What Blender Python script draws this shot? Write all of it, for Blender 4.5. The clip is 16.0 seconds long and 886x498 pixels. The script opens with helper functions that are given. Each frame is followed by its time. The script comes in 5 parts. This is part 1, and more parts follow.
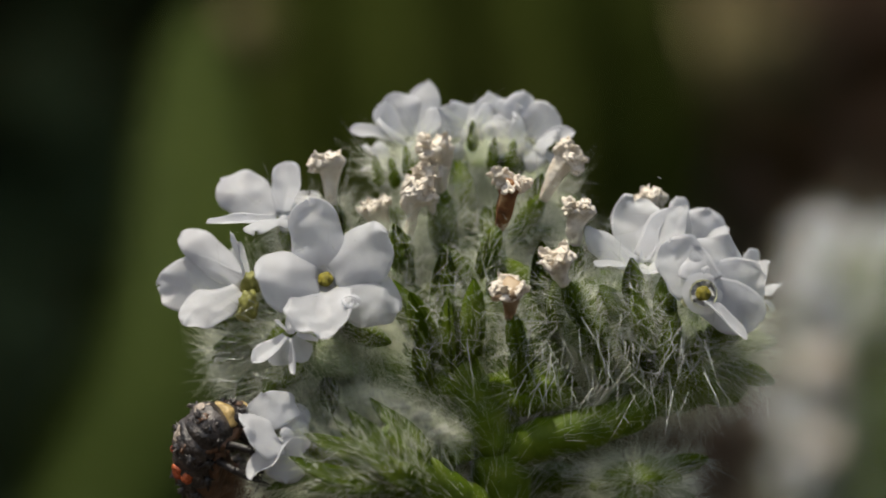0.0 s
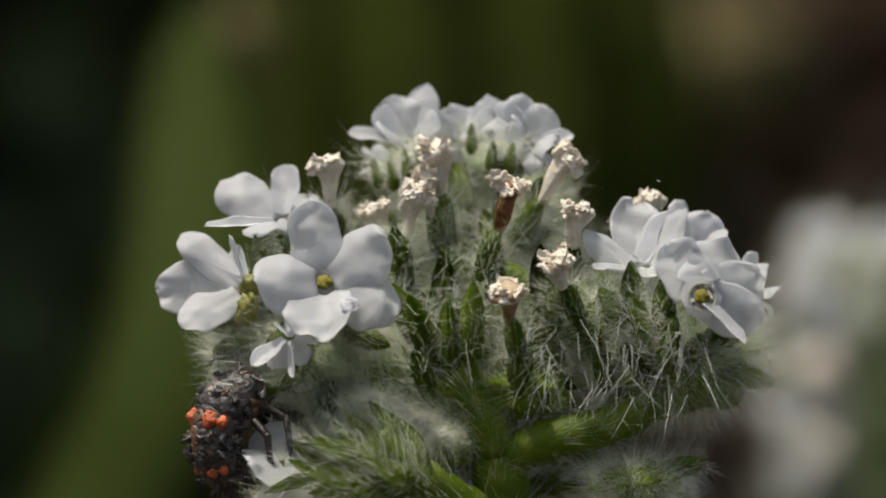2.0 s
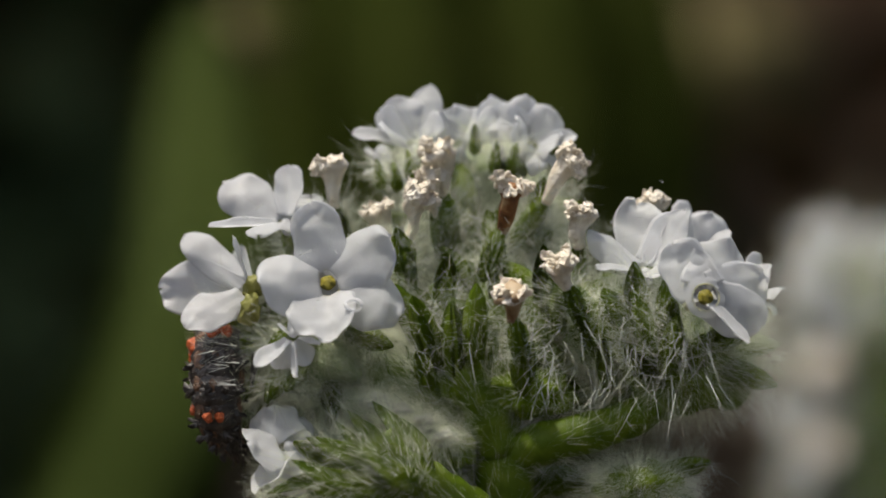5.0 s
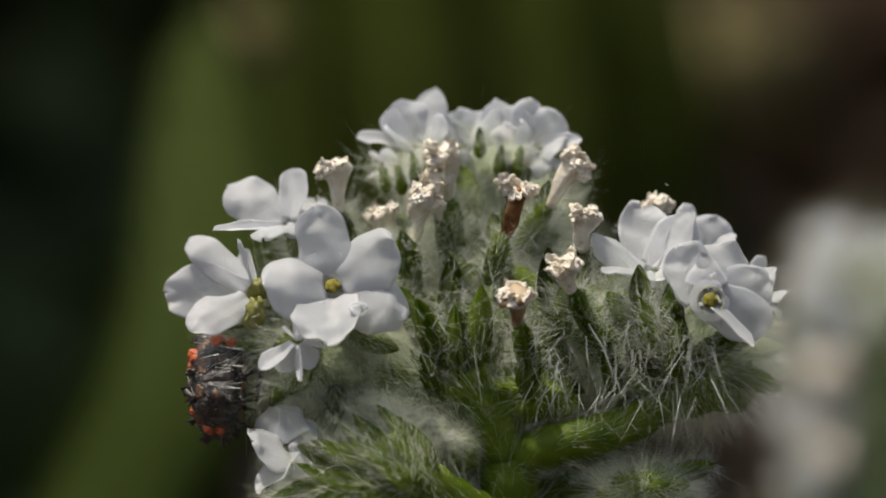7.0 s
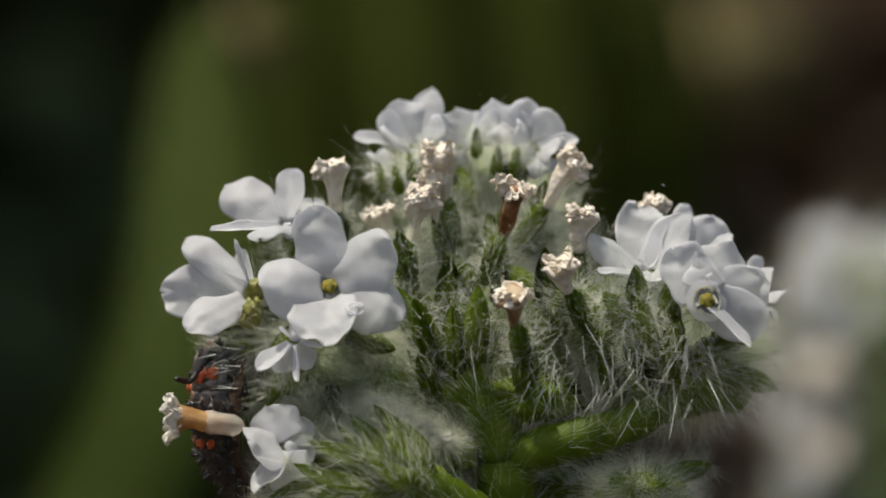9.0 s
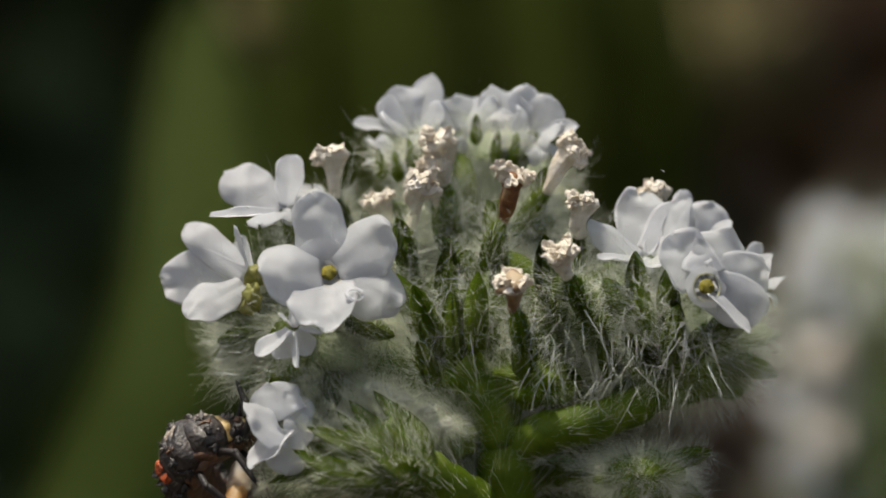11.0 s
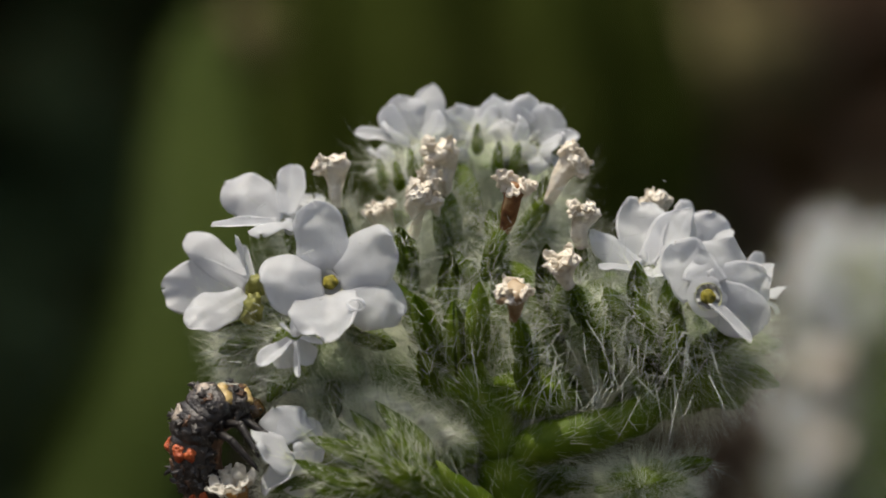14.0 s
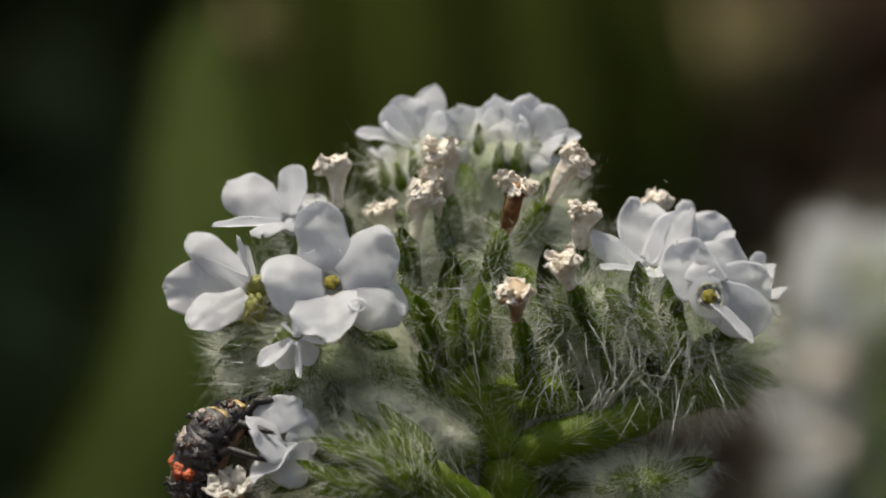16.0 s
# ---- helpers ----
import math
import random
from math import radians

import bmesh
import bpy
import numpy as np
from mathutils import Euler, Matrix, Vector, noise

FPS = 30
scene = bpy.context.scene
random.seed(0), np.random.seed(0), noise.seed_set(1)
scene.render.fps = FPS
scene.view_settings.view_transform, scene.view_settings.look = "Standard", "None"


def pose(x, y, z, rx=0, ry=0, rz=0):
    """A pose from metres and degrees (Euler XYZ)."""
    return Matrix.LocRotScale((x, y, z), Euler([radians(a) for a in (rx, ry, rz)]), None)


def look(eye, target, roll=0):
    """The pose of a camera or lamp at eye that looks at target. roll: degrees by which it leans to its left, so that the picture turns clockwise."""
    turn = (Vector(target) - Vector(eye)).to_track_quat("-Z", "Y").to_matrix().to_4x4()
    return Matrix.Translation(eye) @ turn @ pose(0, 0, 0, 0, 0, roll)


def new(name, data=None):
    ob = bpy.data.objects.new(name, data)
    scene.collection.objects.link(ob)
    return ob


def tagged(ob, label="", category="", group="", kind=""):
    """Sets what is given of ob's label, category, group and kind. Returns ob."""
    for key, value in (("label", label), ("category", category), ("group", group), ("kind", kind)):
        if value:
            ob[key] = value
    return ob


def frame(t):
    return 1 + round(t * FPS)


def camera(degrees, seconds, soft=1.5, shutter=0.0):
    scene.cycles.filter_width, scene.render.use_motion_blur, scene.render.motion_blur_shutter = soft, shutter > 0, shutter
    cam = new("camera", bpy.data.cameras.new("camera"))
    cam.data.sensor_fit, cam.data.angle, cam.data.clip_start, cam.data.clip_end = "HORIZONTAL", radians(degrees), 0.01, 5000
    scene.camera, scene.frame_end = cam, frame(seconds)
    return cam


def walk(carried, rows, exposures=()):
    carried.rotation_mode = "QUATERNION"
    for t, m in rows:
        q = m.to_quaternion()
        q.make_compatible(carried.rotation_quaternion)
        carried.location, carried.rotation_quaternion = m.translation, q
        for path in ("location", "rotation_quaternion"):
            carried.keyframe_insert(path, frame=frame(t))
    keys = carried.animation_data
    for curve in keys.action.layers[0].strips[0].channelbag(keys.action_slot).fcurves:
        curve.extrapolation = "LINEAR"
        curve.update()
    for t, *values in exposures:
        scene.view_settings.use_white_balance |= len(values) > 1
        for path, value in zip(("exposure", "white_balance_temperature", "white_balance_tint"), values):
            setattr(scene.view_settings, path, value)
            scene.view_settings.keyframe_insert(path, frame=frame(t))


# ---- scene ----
cam = camera(12, 16.0, soft=1.8)
# A close-up lens with a shallow field, focused on the flower head.
HEIGHT = 0.30
REACH = 0.186
cam.data.dof.use_dof = True
cam.data.dof.focus_distance = REACH - 0.0025
cam.data.dof.aperture_fstop = 31.0

SWAY = [(0.0, -1, -4), (0.5, -1, 0), (1.0, -2, -1), (1.5, -1, -1), (2.0, -3, 1.3), (2.5, -1.3, 0), (3.0, -1, -1), (3.5, 0, 0),
        (4.0, 0, 0.5), (5.2, 4, 3), (6.5, 9.2, 7), (7.0, 11.5, 8), (7.5, 14.5, 12.5), (8.0, 4.6, 4.8), (8.5, 6.2, 6), (9.0, 5.8, 8.5),
        (10.2, 5.5, -6), (11.5, 4.8, -18), (12.0, 6, -9), (12.5, 7, -4.5), (13.0, 5.5, 0), (13.5, 7.4, 0.2), (14.0, 7.5, 1.3),
        (14.5, 6.5, 1.4), (15.0, 9, 3), (15.5, 8.7, 2.6), (16.0, 10, 1.8)]
STEP = 0.00768  # degrees of turn for one unit of sway
walk(cam, [(t, pose(0, -REACH, HEIGHT, 90 + b * STEP, 0, a * STEP)) for t, a, b in SWAY],
     [(0.0, 0.36, 6850, 7), (16.0, 0.36, 6850, 7)])

# ---- light ----
TO_SUN = Vector((-0.26, -0.12, 0.95)).normalized()
world = bpy.data.worlds.new("sky")
scene.world = world
world.use_nodes = True
sky = world.node_tree.nodes.new("ShaderNodeTexSky")
sky.sky_type = "NISHITA"
sky.sun_disc = False
sky.dust_density, sky.ozone_density = 5.0, 0.6
sky.sun_elevation = math.asin(TO_SUN.z)
sky.sun_rotation = math.atan2(TO_SUN.x, TO_SUN.y)
background = world.node_tree.nodes["Background"]
background.inputs["Strength"].default_value = 0.11
world.node_tree.links.new(sky.outputs["Color"], background.inputs["Color"])
sun = new("sun", bpy.data.lights.new("sun", "SUN"))
sun.data.energy, sun.data.angle, sun.data.color = 3.6, radians(1.5), (1.0, 0.95, 0.88)
sun.matrix_world = look(TO_SUN * 3, (0, 0, 0))


# ---- materials ----
def material(name, rough=0.6, coat=0.0):
    m = bpy.data.materials.new(name)
    m.use_nodes = True
    b = m.node_tree.nodes["Principled BSDF"]
    b.inputs["Roughness"].default_value = rough
    b.inputs["Coat Weight"].default_value = coat
    return m, m.node_tree, b


def ramp(tree, source, stops):
    r = tree.nodes.new("ShaderNodeValToRGB")
    while len(r.color_ramp.elements) < len(stops):
        r.color_ramp.elements.new(0.5)
    for e, (p, c) in zip(r.color_ramp.elements, stops):
        e.position, e.color = p, (*c, 1)
    tree.links.new(source, r.inputs["Fac"])
    return r.outputs["Color"]


def noise_of(tree, scale, detail=4.0, space="Object"):
    c = tree.nodes.new("ShaderNodeTexCoord")
    n = tree.nodes.new("ShaderNodeTexNoise")
    n.inputs["Scale"].default_value, n.inputs["Detail"].default_value = scale, detail
    tree.links.new(c.outputs[space], n.inputs["Vector"])
    return n.outputs["Fac"]


def relief(tree, bsdf, source, strength, depth):
    b = tree.nodes.new("ShaderNodeBump")
    b.inputs["Strength"].default_value, b.inputs["Distance"].default_value = strength, depth
    tree.links.new(source, b.inputs["Height"])
    tree.links.new(b.outputs["Normal"], bsdf.inputs["Normal"])


def thin(m, tree, bsdf, colour, share):
    """Lets light through a thin sheet."""
    t = tree.nodes.new("ShaderNodeBsdfTranslucent")
    mix = tree.nodes.new("ShaderNodeMixShader")
    mix.inputs["Fac"].default_value = share
    if isinstance(colour, tuple):
        t.inputs["Color"].default_value = (*colour, 1)
    else:
        tree.links.new(colour, t.inputs["Color"])
    tree.links.new(bsdf.outputs[0], mix.inputs[1])
    tree.links.new(t.outputs[0], mix.inputs[2])
    tree.links.new(mix.outputs[0], tree.nodes["Material Output"].inputs["Surface"])


def mottled(name, scale, stops, rough=0.6, bump=0.0, depth=0.0, share=0.0, coat=0.0, fine=None, gloss=0.5, clear=0.0):
    m, tree, b = material(name, rough, coat)
    b.inputs["Specular IOR Level"].default_value = gloss
    n = noise_of(tree, scale)
    c = ramp(tree, n, stops)
    tree.links.new(c, b.inputs["Base Color"])
    if bump:
        relief(tree, b, noise_of(tree, fine or scale * 4), bump, depth)
    if share:
        thin(m, tree, b, c, share)
    if clear:
        out = tree.nodes["Material Output"].inputs["Surface"]
        mix = tree.nodes.new("ShaderNodeMixShader")
        mix.inputs["Fac"].default_value = clear
        tree.links.new(out.links[0].from_socket, mix.inputs[1])
        tree.links.new(tree.nodes.new("ShaderNodeBsdfTransparent").outputs[0], mix.inputs[2])
        tree.links.new(mix.outputs[0], out)
    return m


PETAL = mottled("white_petal", 900, [(0.3, (0.72, 0.73, 0.752)), (0.7, (0.80, 0.81, 0.832))], 0.42, 0.6, 0.00003, 0.62, fine=12000, gloss=0.4)
skin = PETAL.node_tree.nodes["Principled BSDF"]
skin.inputs["Subsurface Weight"].default_value = 0.4
skin.inputs["Subsurface Radius"].default_value = (1.0, 0.95, 0.9)
skin.inputs["Subsurface Scale"].default_value = 0.0005
THROAT = mottled("yellow_throat", 2500, [(0.35, (0.09, 0.080, 0.004)), (0.7, (0.25, 0.21, 0.015))], 0.8, 0.4, 0.00008)
TUBE = mottled("pale_tube", 1500, [(0.3, (0.45, 0.46, 0.22)), (0.7, (0.7, 0.7, 0.5))], 0.5, share=0.25)
BUD = mottled("yellow_green_bud", 1500, [(0.3, (0.20, 0.21, 0.04)), (0.7, (0.38, 0.37, 0.12))], 0.5, 0.4, 0.0001, 0.4, fine=5000)
SEPAL = mottled("hairy_green", 800, [(0.3, (0.125, 0.20, 0.009)), (0.7, (0.21, 0.30, 0.022))], 0.55, 0.5, 0.0001, 0.65, fine=5000, gloss=0.3)
STALK = mottled("green_stalk", 1100, [(0.3, (0.085, 0.145, 0.005)), (0.5, (0.125, 0.195, 0.009)), (0.7, (0.18, 0.25, 0.02))], 0.5, 0.5, 0.0001, 0.45, fine=5000, gloss=0.3)
HAIR = mottled("pale_hair", 700, [(0.3, (0.80, 0.84, 0.66)), (0.7, (0.93, 0.95, 0.84))], 0.35, share=0.72, gloss=0.4)
STIFF = mottled("glassy_hair", 700, [(0.3, (0.80, 0.84, 0.76)), (0.7, (0.92, 0.94, 0.90))], 0.22, share=0.65, clear=0.4, gloss=0.8)
FELT = mottled("felted_pale", 1000, [(0.3, (0.17, 0.23, 0.11)), (0.5, (0.32, 0.37, 0.22)), (0.75, (0.54, 0.57, 0.42))], 0.9, 0.8, 0.0003, 0.25, fine=6000, gloss=0.1)
WHITE_FELT = mottled("white_felt", 400, [(0.3, (0.42, 0.43, 0.36)), (0.7, (0.70, 0.70, 0.64))], 0.9, 0.8, 0.0003, 0.45, fine=6000, gloss=0.1)
GREEN_FELT = mottled("thin_felted_green", 900, [(0.35, (0.13, 0.20, 0.010)), (0.55, (0.19, 0.28, 0.02)), (0.8, (0.30, 0.38, 0.10))], 0.85, 1.0, 0.0003, 0.4, fine=6000, gloss=0.1)
GLINT = mottled("glassy_bristle", 700, [(0.3, (0.80, 0.84, 0.78)), (0.7, (0.92, 0.94, 0.91))], 0.12, share=0.4, clear=0.5, gloss=1.0)
WITHERED = mottled("withered_cream", 1500, [(0.28, (0.40, 0.32, 0.22)), (0.42, (0.72, 0.65, 0.54)), (0.7, (0.86, 0.81, 0.73))], 0.75, 0.8, 0.00015, 0.25, fine=7000, gloss=0.2)
RUSTY = mottled("withered_brown", 1500, [(0.3, (0.08, 0.025, 0.007)), (0.55, (0.24, 0.10, 0.03)), (0.75, (0.50, 0.34, 0.18))], 0.6, 0.8, 0.00012, 0.25, fine=6000)
BLACK = mottled("black_cuticle", 1500, [(0.3, (0.010, 0.008, 0.007)), (0.5, (0.026, 0.020, 0.018)), (0.72, (0.075, 0.058, 0.050))], 0.42, 0.8, 0.00012, coat=0.25, fine=6000)
SHINY = mottled("black_leg", 2500, [(0.3, (0.007, 0.006, 0.006)), (0.7, (0.028, 0.023, 0.021))], 0.42, 0.6, 0.00006, gloss=0.35)
ORANGE = mottled("orange_spot", 2200, [(0.3, (0.28, 0.04, 0.008)), (0.7, (0.56, 0.12, 0.028))], 0.5, 0.8, 0.00012, fine=8000)
CREAM = mottled("cream_mark", 1500, [(0.3, (0.16, 0.10, 0.03)), (0.5, (0.36, 0.25, 0.09)), (0.7, (0.52, 0.38, 0.17))], 0.45, 0.5, 0.00008, fine=8000)
DULL = mottled("dull_mark", 2000, [(0.3, (0.10, 0.08, 0.07)), (0.7, (0.38, 0.32, 0.26))], 0.5, 0.5, 0.00008, fine=8000)
AMBER = mottled("amber_tube", 900, [(0.35, (0.28, 0.115, 0.025)), (0.65, (0.58, 0.36, 0.15))], 0.4, 0.5, 0.0001, 0.5, fine=6000)
GLASSY = mottled("glassy_cream", 1200, [(0.3, (0.60, 0.55, 0.45)), (0.7, (0.82, 0.79, 0.72))], 0.25, 0.5, 0.0001, 0.5, fine=6000, clear=0.5)
CREAM_LOBE = mottled("cream_lobe", 1500, [(0.3, (0.62, 0.58, 0.50)), (0.7, (0.84, 0.82, 0.77))], 0.4, 0.5, 0.0001, 0.45, fine=6000, clear=0.12)
TAWNY = mottled("tawny_tube", 900, [(0.35, (0.22, 0.12, 0.05)), (0.65, (0.52, 0.40, 0.26))], 0.5, 0.5, 0.0001, 0.35, fine=6000)
BROWN = mottled("brown_head", 1800, [(0.3, (0.022, 0.011, 0.005)), (0.7, (0.13, 0.07, 0.025))], 0.22, 0.3, 0.00006, coat=0.5)
SETA = mottled("pale_seta", 3000, [(0.3, (0.09, 0.08, 0.07)), (0.7, (0.34, 0.30, 0.26))], 0.35)
BELLY = mottled("brown_belly", 2000, [(0.3, (0.05, 0.024, 0.013)), (0.7, (0.15, 0.075, 0.038))], 0.5, 0.6, 0.0001, fine=8000)
SOIL = mottled("dark_soil", 30, [(0.3, (0.018, 0.013, 0.009)), (0.7, (0.06, 0.045, 0.03))], 0.95, 0.8, 0.01, fine=120)
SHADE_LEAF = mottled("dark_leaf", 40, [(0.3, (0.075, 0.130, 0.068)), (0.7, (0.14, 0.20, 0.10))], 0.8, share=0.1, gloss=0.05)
# about half as bright as SHADE_LEAF: deep shade put into the leaf colour
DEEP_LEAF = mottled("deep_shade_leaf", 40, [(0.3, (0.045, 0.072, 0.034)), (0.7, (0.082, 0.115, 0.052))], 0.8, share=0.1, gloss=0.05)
OLIVE_LEAF = mottled("olive_leaf", 30, [(0.3, (0.040, 0.061, 0.010)), (0.7, (0.066, 0.090, 0.018))], 0.7, share=0.15, gloss=0.1)
MOSS_LEAF = mottled("moss_green_leaf", 30, [(0.3, (0.044, 0.062, 0.009)), (0.7, (0.082, 0.098, 0.020))], 0.8, share=0.15, gloss=0.05)
RED_LEAF = mottled("dark_red_leaf", 40, [(0.3, (0.28, 0.19, 0.125)), (0.7, (0.43, 0.305, 0.20))], 0.8, share=0.1, gloss=0.05)
DRY = mottled("dry_bract", 120, [(0.3, (0.05, 0.042, 0.020)), (0.7, (0.11, 0.09, 0.05))], 0.9, gloss=0.05)
PALE_DRY = mottled("pale_dry_bract", 120, [(0.3, (0.075, 0.065, 0.030)), (0.7, (0.145, 0.125, 0.06))], 0.9, gloss=0.05)
RED_TWIG = mottled("dark_red_twig", 60, [(0.3, (0.018, 0.008, 0.008)), (0.7, (0.045, 0.02, 0.018))], 0.7)

# ---- building ----
SPACE = {}


def at(x, y, z):
    """A place in millimetres from the middle of the flower head."""
    return Vector((x * 0.001, y * 0.001, HEIGHT + z * 0.001))


def frame_of(place, x_way, z_way):
    x = Vector(x_way).normalized()
    z = Vector(z_way)
    z = z - x * z.dot(x)
    if z.length < 1e-9:
        z = x.orthogonal()
    z.normalize()
    y = z.cross(x)
    m = Matrix((x, y, z)).transposed().to_4x4()
    m.translation = place
    return m


def link(name, mesh, parent=None, m=None, label=""):
    ob = new(name, mesh)
    m = m if m is not None else Matrix()
    SPACE[ob] = m
    if parent is not None:
        ob.parent = parent
        ob.matrix_basis = SPACE[parent].inverted() @ m
    else:
        ob.matrix_basis = m
    return tagged(ob, label) if label else ob


def mesh_of(name, bm, mat, smooth=True, unit=0.001):
    for v in bm.verts:
        v.co *= unit
    mesh = bpy.data.meshes.new(name)
    bm.to_mesh(mesh)
    bm.free()
    mesh.materials.append(mat)
    if smooth:
        mesh.shade_smooth()
    return mesh


def part(name, bm, mat, parent, label="", m=None, unit=0.001):
    """Links a bmesh, in millimetres, as one mesh under a thing or a part."""
    return link(name, mesh_of(name, bm, mat, unit=unit), parent, m, label)


def thing(name, m, label, category, group="", kind=""):
    return tagged(link(name, None, None, m), label, category, group, kind)


def sweep(bm, line, radii, sides=10, wobble=0.0, rng=None, cap=True):
    """A tube along a line of points."""
    rings = []
    side = None
    n = len(line)
    for i, p in enumerate(line):
        way = (line[min(i + 1, n - 1)] - line[max(i - 1, 0)]).normalized()
        side = (way.orthogonal() if side is None else side - way * side.dot(way)).normalized()
        other = way.cross(side)
        ring = []
        for k in range(sides):
            a = 2 * math.pi * k / sides
            r = radii[i] * (1 + (rng.uniform(-wobble, wobble) if rng else 0))
            ring.append(bm.verts.new(p + side * math.cos(a) * r + other * math.sin(a) * r))
        rings.append(ring)
    for a, b in zip(rings, rings[1:]):
        for k in range(sides):
            bm.faces.new((a[k], a[(k + 1) % sides], b[(k + 1) % sides], b[k]))
    if cap:
        bm.faces.new(rings[0][::-1])
        bm.faces.new(rings[-1])


def glide(points, count):
    """A smooth line through points."""
    n = len(points)
    tangents = [(points[min(i + 1, n - 1)] - points[max(i - 1, 0)]).normalized() for i in range(n)]
    out = []
    for j in range(count):
        u = j / (count - 1) * (n - 1)
        i = min(int(u), n - 2)
        f = u - i
        b, c = points[i], points[i + 1]
        d = (c - b).length
        out.append(b * (2 * f ** 3 - 3 * f * f + 1) + tangents[i] * d * (f ** 3 - 2 * f * f + f) + c * (3 * f * f - 2 * f ** 3) + tangents[i + 1] * d * (f ** 3 - f * f))
    return out


def blob(bm, centre, size, seed, rough=0.12, detail=2, freq=1.2, turn=None):
    made = bmesh.ops.create_icosphere(bm, subdivisions=detail, radius=1.0)["verts"]
    for v in made:
        n = 1 + rough * noise.noise(v.co * freq + Vector((seed * 7.3, seed * 3.1, seed)))
        co = Vector((v.co.x * size[0], v.co.y * size[1], v.co.z * size[2])) * n
        v.co = (turn @ co if turn else co) + Vector(centre)


def spike(bm, foot, tip, width, sides=4):
    way = (tip - foot).normalized()
    a = way.orthogonal().normalized()
    b = way.cross(a)
    ring = [bm.verts.new(foot + (a * math.cos(2 * math.pi * k / sides) + b * math.sin(2 * math.pi * k / sides)) * width) for k in range(sides)]
    top = bm.verts.new(tip)
    for k in range(sides):
        bm.faces.new((ring[k], ring[(k + 1) % sides], top))


class Hairs:
    """Gathers bristles and joins them into one mesh."""

    def __init__(self, seed):
        self.rng = np.random.default_rng(seed)
        self.feet, self.ways, self.lengths, self.widths = [], [], [], []

    def add(self, feet, ways, lengths, widths):
        self.feet.append(feet), self.ways.append(ways), self.lengths.append(lengths), self.widths.append(widths)

    def build(self, name, parent, label, m, mat=HAIR):
        p = np.concatenate(self.feet)
        d = np.concatenate(self.ways)
        d = d / np.linalg.norm(d, axis=1)[:, None]
        n = len(p)
        length = np.concatenate(self.lengths)[:, None]
        w = np.concatenate(self.widths)[:, None]
        # the outermost ones are worn short
        length = np.where((p + d * length)[:, :1] < -0.0118, length * 0.5, length)
        a = np.cross(d, self.rng.normal(size=(n, 3)))
        a /= np.linalg.norm(a, axis=1)[:, None]
        b = np.cross(d, a)
        bend = a * self.rng.normal(0, 0.05, (n, 1)) + b * self.rng.normal(0, 0.05, (n, 1))
        origin = np.array(m.translation)
        stout = w[:, 0] > 0.000007
        points, faces, base = [], [], 0
        # stout bristles are three-sided; the finest are ribbons
        for pick, sides, pattern in ((stout, 3, [(0, 1, 4), (0, 4, 3), (1, 2, 5), (1, 5, 4), (2, 0, 3), (2, 3, 5), (3, 4, 6), (4, 5, 6), (5, 3, 6)]),
                                     (~stout, 2, [(0, 1, 3), (0, 3, 2), (2, 3, 4)])):
            k = int(pick.sum())
            if not k:
                continue
            rings = []
            for u, s in ((0.0, 1.0), (0.5, 0.58)):
                c = (p + d * length * u + bend * length * u * u * 2)[pick]
                for side in range(sides):
                    f = 2 * math.pi * side / sides
                    rings.append(c + ((a * math.cos(f) + b * math.sin(f)) * w * s)[pick])
            rings.append((p + d * length + bend * length * 2)[pick])
            points.append(np.stack(rings, axis=1).reshape(-1, 3))
            faces.append((base + np.arange(k)[:, None, None] * len(rings) + np.array(pattern)[None]).reshape(-1, 3))
            base += k * len(rings)
        verts, faces = np.concatenate(points), np.concatenate(faces)
        mesh = bpy.data.meshes.new(name)
        mesh.vertices.add(len(verts))
        mesh.vertices.foreach_set("co", (verts - origin).astype(np.float32).ravel())
        mesh.loops.add(len(faces) * 3)
        mesh.loops.foreach_set("vertex_index", faces.astype(np.int32).ravel())
        mesh.polygons.add(len(faces))
        mesh.polygons.foreach_set("loop_start", np.arange(len(faces), dtype=np.int32) * 3)
        mesh.update(calc_edges=True)
        mesh.materials.append(mat)
        return tagged(link(name, mesh, parent, m, label), kind="stuff")


# ---- ground and distance ----
bm = bmesh.new()
bmesh.ops.create_grid(bm, x_segments=2, y_segments=2, size=150)
ground = mesh_of("ground", bm, SOIL, unit=1.0)
tagged(new("ground", ground), "dark bare soil under the plants", "ground", kind="structure")


